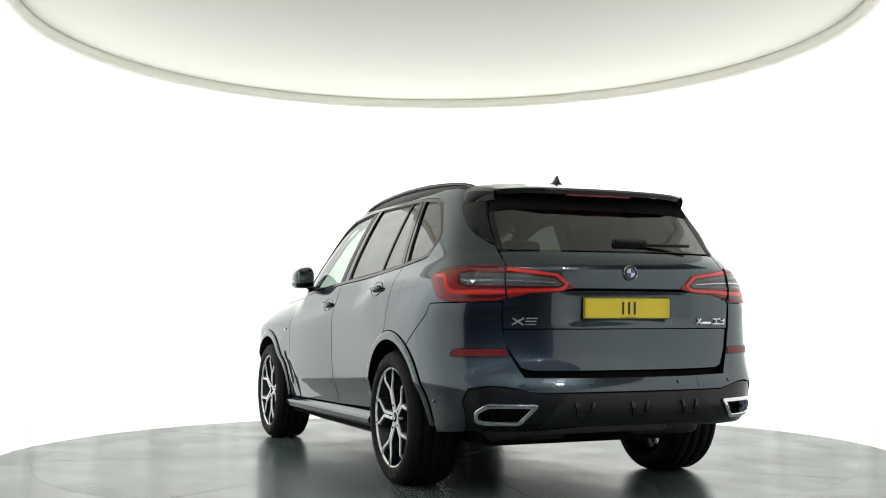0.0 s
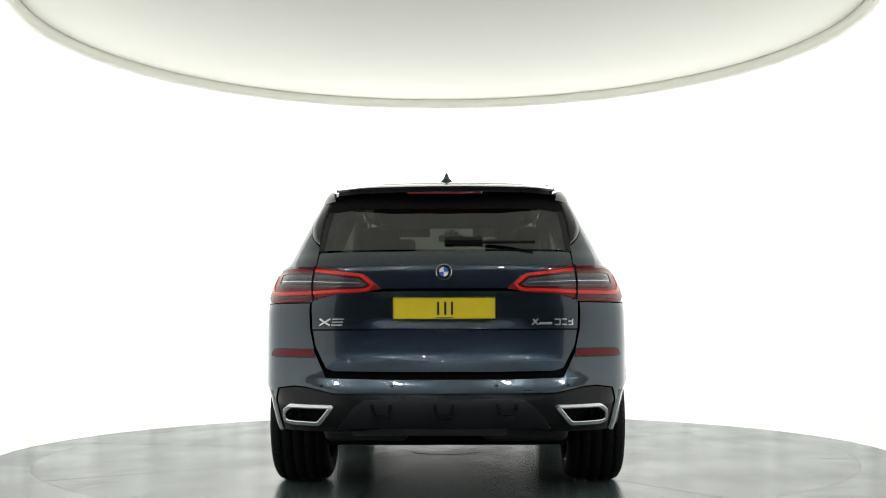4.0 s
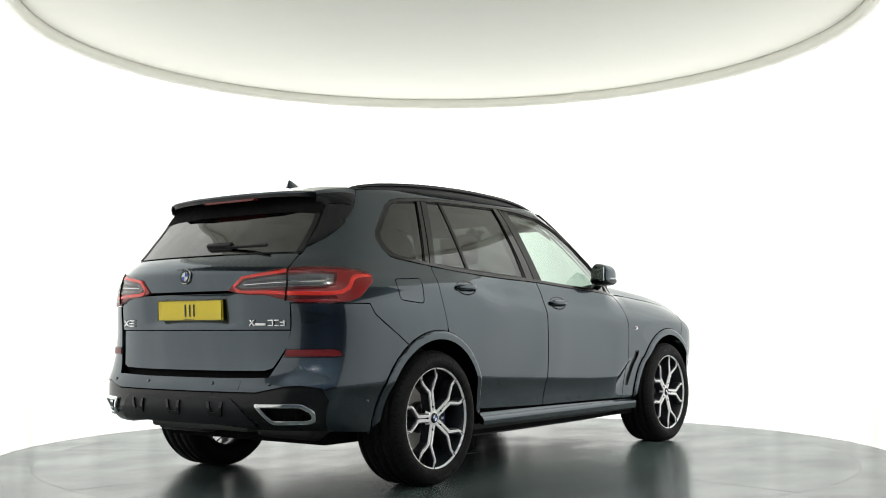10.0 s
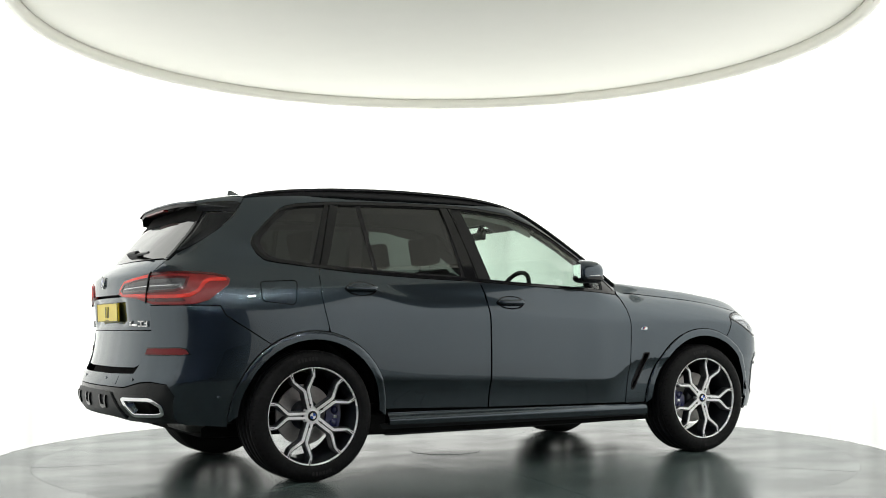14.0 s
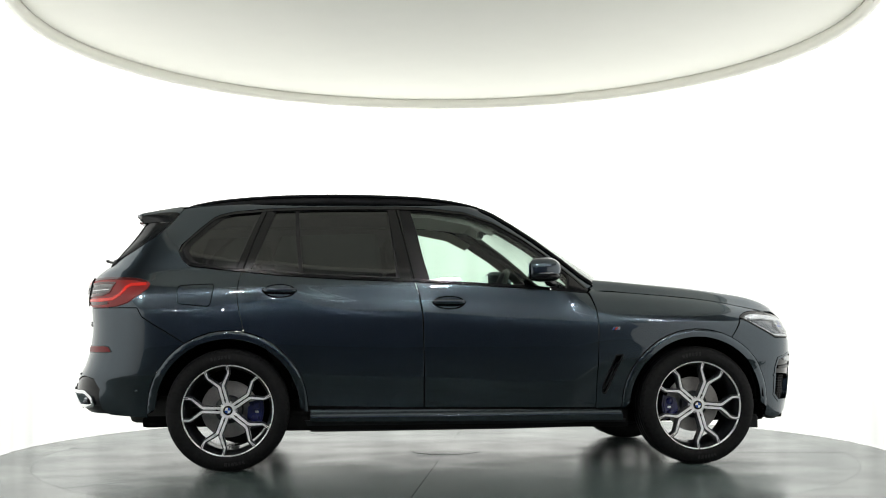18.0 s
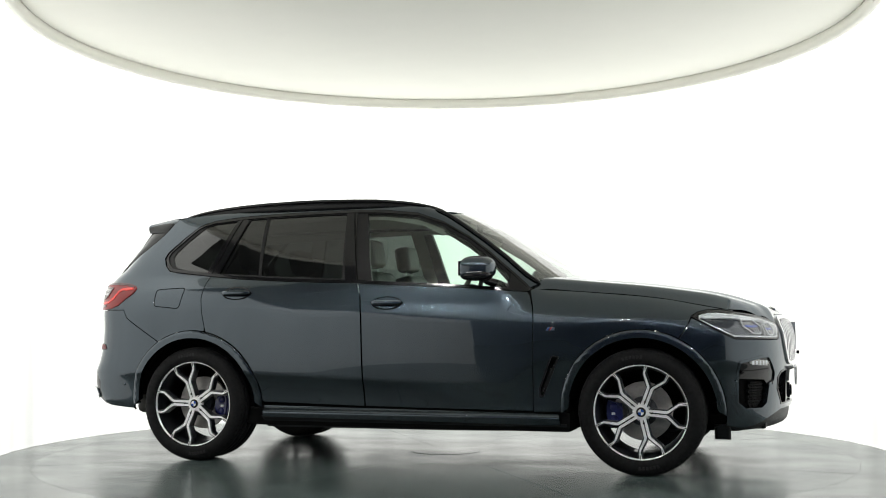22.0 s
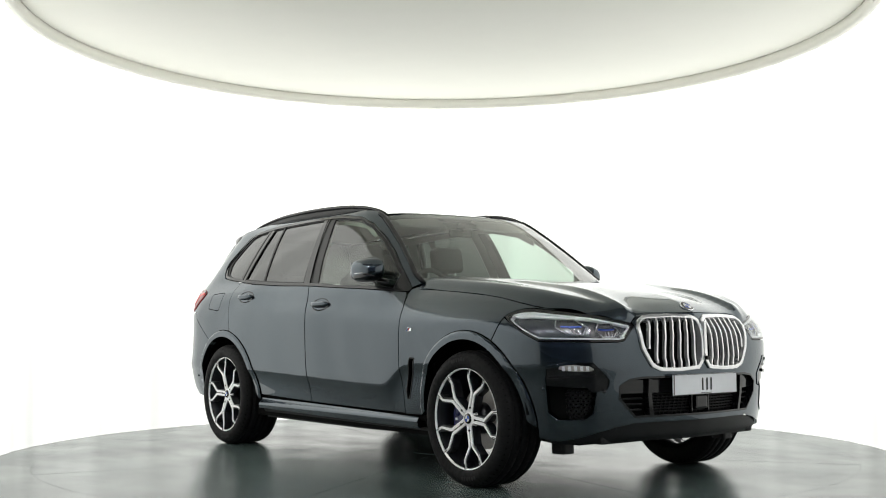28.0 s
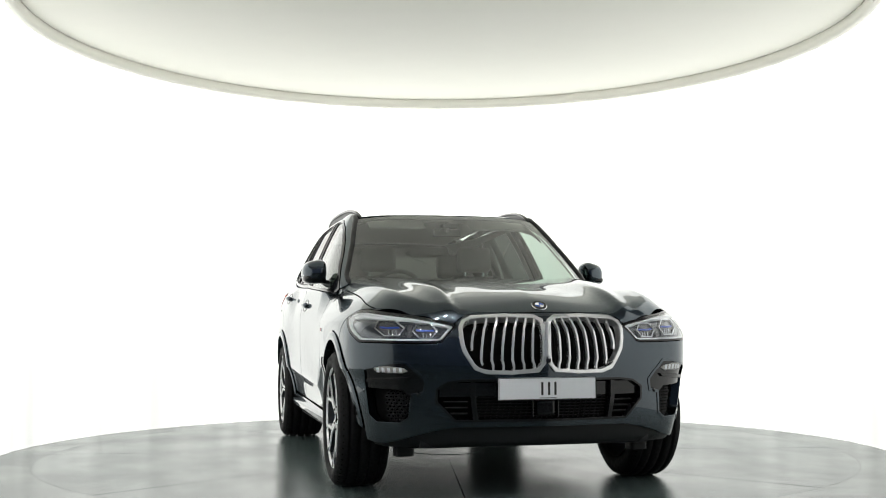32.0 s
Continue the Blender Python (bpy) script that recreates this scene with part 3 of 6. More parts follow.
def F(*pts):
    return [BODY.front(y, z) for y, z in pts]


def mirrored_front(half):
    return half + [(-s, z) for s, z in half[::-1]]


def mirrored_rear(half):
    return half + [(2 * BODY.full - s, z) for s, z in half[::-1]]


DLO_BOTTOM = [(0.79, 1.102), (0.365, 1.132), (0.005, 1.151), (-0.333, 1.172), (-0.715, 1.185), (-0.93, 1.196), (-1.182, 1.212), (-1.411, 1.234), (-1.605, 1.256), (-1.70, 1.267), (-1.746, 1.277), (-1.786, 1.314)]
DLO_TOP = [(-1.810, 1.368), (-1.794, 1.408), (-1.689, 1.511), (-1.605, 1.585), (-1.560, 1.606), (-1.480, 1.627), (-1.25, 1.649), (-1.076, 1.657), (-0.732, 1.666), (-0.435, 1.668), (-0.213, 1.659), (0.009, 1.633),
           (0.194, 1.569), (0.379, 1.464), (0.526, 1.359), (0.636, 1.266), (0.746, 1.174), (0.802, 1.122)]
PILLAR = [(0.845, 1.155), (0.755, 1.215), (0.640, 1.312), (0.485, 1.432), (0.322, 1.545), (0.200, 1.622), (0.08, 1.676)]
HEAD_TOP = S((1.79, 0.940), (1.825, 0.962), (1.87, 0.974), (1.93, 0.976), (2.0, 0.968)) + F((-0.66, 0.943), (-0.56, 0.918), (-0.49, 0.900))
HEAD_LOW = F((-0.478, 0.885), (-0.532, 0.815), (-0.56, 0.806), (-0.66, 0.806)) + S((2.03, 0.812), (1.93, 0.862), (1.84, 0.912))


def grow(poly, d):
    """An outline moved outwards (d > 0) or inwards by about d."""
    n = len(poly)
    area = sum(poly[i - 1][0] * poly[i][1] - poly[i][0] * poly[i - 1][1] for i in range(n))
    sg = 1 if area > 0 else -1
    out = []
    for i in range(n):
        a, p, b = Vector(poly[i - 1]), Vector(poly[i]), Vector(poly[(i + 1) % n])
        u, v = (p - a).normalized(), (b - p).normalized()
        nu, nv = Vector((u.y, -u.x)) * sg, Vector((v.y, -v.x)) * sg
        m = nu + nv
        m = m / max(0.5, m.dot(nu)) if m.length > 1e-6 else nu
        out.append(tuple(p + m * d))
    return out


def ring_panel(name, outline, width, at, mat, parent, off=0.0, thick=0.015, mirror=False, step=0.03, label=""):
    return panel(name, outline, at, mat, parent, holes=[grow(outline, -width)], off=off, thick=thick, mirror=mirror, step=step, label=label)


def strip(line, w):
    """The outline of a band of width w along an open line."""
    left, right = [], []
    n = len(line)
    for i, p in enumerate(line):
        a, b = Vector(line[max(0, i - 1)]), Vector(line[min(n - 1, i + 1)])
        t = (b - a).normalized()
        nr = Vector((-t.y, t.x)) * w / 2
        left.append(tuple(Vector(p) + nr))
        right.append(tuple(Vector(p) - nr))
    return left + right[::-1]


def lower_body():
    arc_r0 = circle(-WB, 0.375, ARCH, 78.5, 2.5)
    belt = [(-0.333, 1.166), (-0.715, 1.179), (-0.93, 1.190), (-1.182, 1.206), (-1.411, 1.228)]
    rear_door = [(-1.411, 1.228), (-1.430, 1.180), (-1.437, 1.08), (-1.423, 0.991), (-1.397, 0.884)] + arc_r0 + [(-0.275 - G, 0.379), (-0.278 - G, 0.632), (-0.285 - G, 0.951), (-0.306 - G, 1.094)] + belt[:-1]
    both("rear_door", S(*rear_door), BODY.at, PAINT, car, step=0.02)
    front_door = [(-0.327, 1.166), (-0.300, 1.094), (-0.279, 0.951), (-0.272, 0.632), (-0.269, 0.379), (0.826, 0.367), (0.834, 0.663), (0.840, 0.911), (0.831, 1.0), (0.806, 1.075), (0.785, 1.098),
                  (0.365, 1.126), (0.005, 1.145)]
    both("front_door", S(*front_door), BODY.at, PAINT, car, step=0.02)
    arc_f = circle(WB, 0.375, ARCH, 62.6, 181)
    wing = [(0.846, 0.911), (0.840, 0.663), (0.832, 0.362)] + arc_f[::-1] + [(1.785, 0.946), (1.822, 0.968), (1.87, 0.981), (1.93, 0.983), (1.99, 0.977), (2.02, 0.975)]
    wing += [(x, seam_z(x)) for x in (1.98, 1.9, 1.8, 1.65, 1.5, 1.3, 1.1, 0.95)] + [(0.84, 1.128), (0.808, 1.110), (0.818, 1.075), (0.837, 1.0)]
    vent = [(1.005, 0.705), (0.950, 0.705), (0.868, 0.505), (0.868, 0.452), (0.895, 0.452)]
    both("front_wing", S(*wing), BODY.at, PAINT, car, step=0.02, holes=[S(*rounded(vent, 0.012))])
    for mir in (False, True):
        v = panel("side_vent", S(*grow(vent, 0.002)), BODY.at, LINER, car, off=-0.035, mirror=mir, step=0.02)
        ring_panel("vent_frame", S(*rounded(grow(vent, -0.001), 0.012)), 0.006, BODY.at, SEAL, v, off=0.003, mirror=mir, step=0.02)
        for k in range(3):
            x0 = 0.885 + k * 0.020
            panel("vent_bar", S(*strip([(x0, 0.48 + k * 0.03), (x0 + 0.06, 0.62 + k * 0.02)], 0.006)), BODY.at, SEAL, v, off=-0.012, mirror=mir, step=0.02)
    # rear quarter with the pillar behind the side glass
    dlo = [(-1.417, 1.229), (-1.605, 1.250), (-1.70, 1.261), (-1.749, 1.271), (-1.792, 1.311), (-1.817, 1.368), (-1.800, 1.412), (-1.694, 1.516), (-1.609, 1.590), (-1.563, 1.612), (-1.480, 1.633), (-1.25, 1.655)]
    quarter = [(-1.441, 1.08), (-1.427, 0.991), (-1.401, 0.884)] + circle(-WB, 0.375, ARCH, 80, 122.3)
    q = S(*quarter) + S((-1.95, 0.915), (-2.01, 0.955), (-2.04, 1.01)) + R((-0.74, 1.012), (-0.677, 1.012), (-0.672, 1.15), (-0.662, 1.275)) + S((-2.243, 1.29), (-2.20, 1.313), (-2.118, 1.36), (-2.05, 1.405), (-1.988, 1.448), (-1.935, 1.491), (-1.888, 1.534), (-1.835, 1.60), (-1.80, 1.650), (-1.7, 1.664), (-1.5, 1.680), (-1.26, 1.690))
    q += S(*(dlo[::-1] + [(-1.434, 1.180)]))
    flap = rounded([(-1.805, 1.149), (-1.574, 1.159), (-1.600, 1.009), (-1.804, 1.028)], 0.03)
    both("rear_quarter", q, BODY.at, PAINT, car, step=0.022, holes=[S(*flap)])
    panel("fuel_flap", S(*grow(flap, -0.006)), BODY.at, PAINT, car)
    panel("blank_flap", S(*grow(flap, -0.0008)), BODY.at, PAINT, car, mirror=True)
    cant = [(-1.25, 1.655), (-1.076, 1.663), (-0.732, 1.672), (-0.435, 1.674), (-0.213, 1.665), (0.009, 1.639), (0.194, 1.575), (0.379, 1.470), (0.526, 1.365), (0.636, 1.272), (0.746, 1.180), (0.80, 1.128)]
    cant += PILLAR + [(-0.1, 1.69), (-0.4, 1.698), (-1.25, 1.694), (-1.27, 1.68)]
    both("roof_frame", C(*cant), CABIN.at, PAINT, car)
    # sills
    sill = [(-0.985, 0.372), (-0.27, 0.368), (0.83, 0.355), (0.99, 0.352), (1.0, 0.285), (0.3, 0.29), (-0.985, 0.30)]
    def ledge(s, z):
        x, y, z = BODY.at(s, z)
        out = 0.042 * ease(0.374 - z, 0.0, 0.050)
        return (x, y - out, z)
    both("sill", S(*sill), ledge, PAINT, car, thick=0.06, step=0.012)
    low = [(-1.02, 0.30), (0.3, 0.29), (1.03, 0.285), (1.03, 0.245), (0.3, 0.232), (-0.98, 0.228)]
    both("sill_skirt", S(*low), BODY.at, PLASTIC, car, off=-0.01)
    for cx in (WB, -WB):
        fl = circle(cx, 0.375, ARCH - 0.004, -2, 182, 28) + circle(cx, 0.375, LIP_R, 178, 2, 28)

        def flare(s, z, cx=cx):
            x, y, z = BODY.at(s, z)
            r = math.hypot(x - cx, z - 0.375)
            return (x, y - 0.003 - 0.012 * ease(ARCH - r, -0.004, 0.020), z)
        both("arch_flare", S(*fl), flare, PAINT, car, thick=0.05, step=0.018)


def shell():
    """Dark inner structure behind the shut lines, the wheel wells and the floor pan."""
    mid = [(-1.0, 0.26), (1.0, 0.26), (1.0, 0.55), (0.93, 0.75), (0.93, 1.06), (-1.35, 1.14), (-1.35, 0.9), (-1.05, 0.75)]
    both("inner_sill", S(*mid), BODY.at, LINER, car, off=-0.045, step=0.08)
    over_f = [(0.9, 0.92), (1.5, 0.90), (1.80, 0.80), (1.80, 0.9), (1.7, 1.02), (0.9, 1.08)]
    both("inner_wing", S(*over_f), BODY.at, LINER, car, off=-0.03, step=0.08)
    over_r = [(-1.3, 0.90), (-1.6, 0.89), (-1.9, 0.75), (-2.1, 0.75), (-2.2, 1.2), (-1.9, 1.26), (-1.3, 1.18)]
    both("inner_quarter", S(*over_r), BODY.at, LINER, car, off=-0.03, step=0.08)
    panel("crash_beam", mirrored_front(F((-0.3, 0.27)) + S((2.05, 0.31), (1.97, 0.45), (1.9, 0.66), (1.80, 0.82), (1.80, 0.915)) + F((-0.62, 0.92), (-0.3, 0.93))), BODY.at, LINER, car, off=-0.10, step=0.08)
    panel("rear_beam", mirrored_rear(R((-0.3, 0.38), (-0.6, 0.38)) + S((-2.2, 0.36), (-2.0, 0.45), (-1.95, 0.7), (-2.1, 1.2)) + R((-0.6, 1.24), (-0.3, 1.24))), BODY.at, LINER, car, off=-0.05, step=0.08)
    for sy in (-1, 1):
        for cx in (WB, -WB):
            bm = lathe([(0.458, 0.925), (0.466, 0.60), (0.10, 0.58)], 32, "y", arc=(6, 174))
            for v in bm.verts:
                v.co.y *= sy
            bmesh.ops.translate(bm, vec=(cx, 0, 0.375), verts=bm.verts)
            part("wheel_liner", bm, LINER, car, smooth=True)
    part("floor_pan", box(4.1, 1.3, 0.10, 0.03, at=(0.0, 0, 0.30)), LINER, car)
    part("cabin_floor", box(2.2, 1.76, 0.12, 0.02, at=(-0.05, 0, 0.30)), LINER, car)
    part("rear_undertray", box(0.40, 0.80, 0.075, 0.035, 4, at=(-2.10, 0.08, 0.362)), material("undertray_grey", (0.085, 0.085, 0.08), 0.6, grain=0.15, grain_scale=20), car, smooth=True)
    for sy in (-1, 1):
        bm = box(0.30, 0.46, 0.17, 0.07, 4, at=(-1.98, 0.42 * sy, 0.365))
        part("silencer", bm, SILENCER, car, "dull grey steel exhaust silencer", smooth=True)
        bm = lathe([(0.028, -0.30), (0.028, 0.30)], 20, "y")
        bmesh.ops.rotate(bm, cent=(0, 0, 0), matrix=Matrix.Rotation(radians(70 * sy), 3, "Z"), verts=bm.verts)
        bmesh.ops.translate(bm, vec=(-1.60, 0.30 * sy, 0.33), verts=bm.verts)
        part("exhaust_tube", bm, SILENCER, car, smooth=True)
        bm = box(0.09, 0.55, 0.07, 0.03, 3, at=(-1.49, 0.42 * sy, 0.30))
        part("suspension_arm", bm, LINER, car, smooth=True)
    part("front_undertray", box(0.42, 1.25, 0.05, 0.02, at=(1.98, 0, 0.290)), PLASTIC, car)
    for sy in (-1, 1):
        bm = prism(rounded([(1.89, -0.05), (1.99, -0.05), (1.98, 0.05), (1.89, 0.06)], 0.025), 0.205, 0.29, 0.012)
        bmesh.ops.translate(bm, vec=(0, sy * 0.66, 0), verts=bm.verts)
        part("air_deflector", bm, PLASTIC, car)


def nose():
    vent = F((-0.60, 0.605), (-0.61, 0.545), (-0.665, 0.535), (-0.675, 0.42), (-0.72, 0.388)) + S((2.075, 0.388), (2.03, 0.43), (2.035, 0.61), (2.055, 0.675)) + F((-0.77, 0.708), (-0.70, 0.708), (-0.645, 0.655))
    half = F((-0.3, 0.378), (-0.46, 0.376), (-0.56, 0.358), (-0.66, 0.330), (-0.74, 0.302)) + S((2.06, 0.285), (1.972, 0.300))
    half += S(*circle(WB, 0.375, ARCH, 2, 62.0, 12)) + S((1.79, 0.930)) + [(s, z - 0.008) for s, z in HEAD_LOW[::-1]][:-1] + F((-0.468, 0.888), (-0.478, 0.905), (-0.452, 0.925), (-0.44, 0.940), (-0.40, 0.953), (-0.2, 0.956))
    kid = KIDNEY
    kr = F(*kid)
    kl = [(-s, z) for s, z in kr[::-1]]
    low = F(*INTAKE) + F(*[(-y, z) for y, z in INTAKE[::-1]])
    vl = [(-s, z) for s, z in vent[::-1]]
    panel("front_bumper", mirrored_front(half), BODY.at, PAINT, car, holes=[kr, kl, low, vent, vl], step=0.03)
    lip = F((-0.3, 0.373), (-0.46, 0.371), (-0.56, 0.353), (-0.66, 0.325), (-0.74, 0.297)) + S((2.06, 0.281), (2.0, 0.288), (2.0, 0.270), (2.06, 0.258)) + F((-0.56, 0.262), (-0.3, 0.266))
    panel("front_lip", mirrored_front(lip), BODY.at, PLASTIC, car, off=-0.016)
    return vent


KIDNEY = [(-0.455, 0.878), (-0.445, 0.908), (-0.405, 0.930), (-0.25, 0.938), (-0.07, 0.934), (-0.020, 0.912), (-0.010, 0.80), (-0.013, 0.70), (-0.045, 0.660), (-0.18, 0.650), (-0.31, 0.653), (-0.365, 0.673), (-0.428, 0.765)]
INTAKE = [(-0.46, 0.408), (-0.555, 0.505), (-0.555, 0.57), (-0.50, 0.605), (-0.42, 0.615)]


def tail():
    black_top = R((-0.3, 0.553), (-0.55, 0.553), (-0.70, 0.585), (-0.77, 0.59)) + S((-2.31, 0.575), (-2.27, 0.51), (-2.235, 0.36))
    half = black_top + S((-2.2, 0.35), (-1.98, 0.335)) + S(*circle(-WB, 0.375, ARCH, 186, 122.9, 12))
    half += S((-1.953, 0.910), (-2.013, 0.950), (-2.043, 1.005)) + R((-0.74, 1.007), (-0.69, 1.007), (-0.69, 0.87), (-0.662, 0.75), (-0.60, 0.628), (-0.3, 0.622))
    panel("rear_bumper", mirrored_rear(half), BODY.at, PAINT, car)
    blk = [(s, z - 0.006) for s, z in black_top] + R((-0.76, 0.352), (-0.5, 0.352), (-0.3, 0.372))
    exh = rounded([(-0.548, 0.492), (-0.785, 0.495), (-0.828, 0.46), (-0.82, 0.408), (-0.79, 0.397), (-0.63, 0.394)], 0.02)
    er = R(*exh)
    el = [(2 * BODY.full - s, z) for s, z in er[::-1]]
    dif = panel("rear_diffuser", mirrored_rear(blk), BODY.at, FIN_BLACK, car, off=-0.006, holes=[er, el])
    centre = R((-0.30, 0.525), (-0.40, 0.52), (-0.46, 0.475), (-0.53, 0.375), (-0.3, 0.382))
    panel("diffuser_blade", mirrored_rear(centre), BODY.at, material("satin_dark_grey", (0.013, 0.014, 0.017), 0.45, spec=0.3, grain=0.1, grain_scale=90), dif, off=0.004)
    for y in (-0.31, 0.0, 0.31):
        u = [(y - 0.055, 0.50), (y - 0.04, 0.43), (y + 0.04, 0.43), (y + 0.055, 0.50), (y + 0.038, 0.50), (y + 0.027, 0.448), (y - 0.027, 0.448), (y - 0.038, 0.50)]
        panel("diffuser_fin", R(*u), BODY.at, GLOSS_BLACK, dif, off=0.014, step=0.015)
    for o, mir in ((er, False), (er, True)):
        f = panel("exhaust_tip", grow(er, -0.001), BODY.at, CHROME, car, holes=[grow(er, -0.012)], off=0.010, thick=0.07, mirror=mir, step=0.02, lip=0.005, label="chrome trapezoid exhaust tip")
        panel("exhaust_mouth", grow(er, 0.0), BODY.at, LINER, f, off=-0.055, mirror=mir)
        bm = lathe([(0.040, 0.0), (0.044, 0.0), (0.044, 0.06), (0.040, 0.06)], 24, "y", closed=True)
        bmesh.ops.rotate(bm, cent=(0, 0, 0), matrix=Matrix.Rotation(radians(90), 3, "Z"), verts=bm.verts)
        bmesh.ops.translate(bm, vec=(-2.31, 0.70 if mir else -0.70, 0.445), verts=bm.verts)
        part("exhaust_pipe", bm, LINER, f, smooth=True)
    # tailgate in three skins
    upper = R((0.3, 1.078), (0.672, 1.078), (0.667, 1.15), (0.655, 1.272), (0.3, 1.272))
    gate = panel("tailgate", upper + [(2 * BODY.full - s, z) for s, z in upper[::-1]], BODY.at, PAINT, car)
    middle = R((0.3, 1.060), (0.676, 1.060), (0.684, 0.95), (0.682, 0.873), (0.3, 0.873))

    def hollow(s, z):
        x, y, z = BODY.at(s, z)
        return (x + 0.018 * ease(0.44 - abs(y), 0.0, 0.16) * ease(1.07 - z, -0.02, 0.03) * ease(z, 0.87, 0.93), y, z)
    panel("tailgate_skin", middle + [(2 * BODY.full - s, z) for s, z in middle[::-1]], hollow, PAINT, gate, off=-0.006, thick=0.03, step=0.016)
    lower = R((0.3, 0.868), (0.682, 0.868), (0.668, 0.79), (0.605, 0.680), (0.56, 0.665), (0.3, 0.662))
    panel("tailgate_skin", lower + [(2 * BODY.full - s, z) for s, z in lower[::-1]], BODY.at, PAINT, gate, off=-0.012, thick=0.03)
    panel("tailgate_recess", mirrored_rear(R((-0.3, 1.085), (-0.40, 1.085), (-0.40, 1.03), (-0.3, 1.03))), BODY.at, LINER, gate, off=-0.04)
    fin_x = smooth_curve([(1.27, -2.275), (1.29, -2.243), (1.36, -2.118), (1.448, -1.988), (1.534, -1.888), (1.60, -1.835), (1.66, -1.795)])
    edge_y = smooth_curve([(1.27, 0.662), (1.40, 0.650), (1.50, 0.632), (1.56, 0.612), (1.62, 0.575)])
    edge_x = smooth_curve([(1.27, -2.262), (1.295, -2.236), (1.36, -2.180), (1.465, -2.096), (1.55, -2.045), (1.62, -2.005)])

    def back_at(y, z):
        """The rear window's surface, bowed in plan."""
        return (back_z(z) + (edge_x(z) - back_z(z)) * min(1.3, abs(y) / edge_y(z)) ** 2.4, y, z)
    zs = (1.284, 1.34, 1.40, 1.45, 1.50, 1.54, 1.575)
    half = [(edge_y(z) - 0.004, z) for z in zs] + [(0.575, 1.600), (0.54, 1.612)]
    panel("rear_window", half + [(-y, z) for y, z in half[::-1]], back_at, BACK, gate)
    band = [(0.632, 1.490), (0.612, 1.56), (0.585, 1.597), (0.55, 1.612)]
    low = [(0.60, 1.500), (0.50, 1.512), (0.3, 1.516)]
    panel("window_band", [(-y, z) for y, z in low[::-1]][::-1][::-1] + [(-y, z) for y, z in band] + band[::-1] + low, back_at, LINER, gate, off=0.003, thick=0.004)
    side_band = [(edge_y(z) - 0.004, z) for z in zs[:5]] + [(edge_y(z) - 0.030, z) for z in zs[:5][::-1]]
    for sg in (-1, 1):
        panel("window_side_band", [(sg * y, z) for y, z in side_band], back_at, SEAL, gate, off=0.003, thick=0.004)
    # black fins beside the rear window and the painted cheeks of the spoiler
    for sy in (-1, 1):
        flip = lambda v: Vector((v.x, v.y if sy < 0 else -v.y, v.z))
        verts, faces = [], []
        n, m = 15, 7
        for i in range(n):
            z = 1.276 + (1.556 - 1.276) * i / (n - 1)
            q = Vector(BODY.at(*BODY.side(fin_x(z) - 0.005, z)))
            e = Vector((edge_x(z), -edge_y(z), z))
            for k in range(m):
                u = k / (m - 1)
                p = q + (e - q) * u
                bulge = 0.016 * math.sin(math.pi * u) * ease(z, 1.28, 1.45)
                verts.append(flip(p + Vector((-0.6 * bulge, -0.8 * bulge, 0))))
        for i in range(n - 1):
            for k in range(m - 1):
                a = i * m + k
                f = (a, a + m, a + m + 1, a + 1)
                faces.append(f if sy > 0 else f[::-1])
        base = len(verts)
        for i in range(n):
            z = 1.276 + (1.556 - 1.276) * i / (n - 1)
            verts.append(flip(Vector((edge_x(z) + 0.05, -edge_y(z) + 0.005, z))))
        for i in range(n - 1):
            a, b = i * m + m - 1, base + i
            f = (a, a + m, b + 1, b)
            faces.append(f if sy > 0 else f[::-1])
        link("pillar_fin", verts, faces, FIN_BLACK, gate)
        verts, faces = [], []
        n, m = 9, 9
        for i in range(n):
            v = i / (n - 1)
            for k in range(m):
                u = k / (m - 1)
                z0 = 1.560
                q0 = Vector(BODY.at(*BODY.side(fin_x(z0) - 0.005, z0)))
                e0 = Vector((SPOIL_X + 0.006, -0.592, z0 + 0.004))
                lo = q0 + (e0 - q0) * u + Vector((0, -0.012 * math.sin(math.pi * u), 0))
                xt = -1.812 + (SPOIL_X + 1.812) * u
                hi = Vector(roof_at(xt, -0.588)) + Vector((0, 0, 0.006))
                edge = Vector(BODY.at(*BODY.side(fin_x(z0 + (1.652 - z0) * v) - 0.005, z0 + (1.652 - z0) * v)))
                p = lo + (hi - lo) * v
                p += Vector((0, -0.028, 0.014)) * math.sin(math.pi * v) * (0.4 + 0.6 * (1 - u))
                w = (1 - u) ** 3
                p = p * (1 - w) + edge * w
                verts.append(flip(p))
        for lo, hi, name, mat in ((0, 5, "pillar_fin_top", FIN_BLACK), (5, n - 1, "spoiler_cheek", PAINT)):
            faces = []
            for i in range(hi - lo):
                for k in range(m - 1):
                    a = i * m + k
                    f = (a, a + m, a + m + 1, a + 1)
                    faces.append(f if sy > 0 else f[::-1])
            link(name, verts[lo * m:(hi + 1) * m], faces, mat, gate)
        back = S((-2.02, 1.22), (-2.10, 1.20), (-2.24, 1.21), (-2.255, 1.30), (-2.17, 1.37), (-2.06, 1.45), (-1.96, 1.50), (-1.92, 1.44), (-2.0, 1.36), (-2.08, 1.30))
        panel("pillar_back", back, BODY.at, LINER, gate, off=-0.03, mirror=sy > 0)


SPOIL_X = -2.078
FIN_BLACK = material("fin_black", (0.010, 0.011, 0.012), 0.2, spec=0.3)


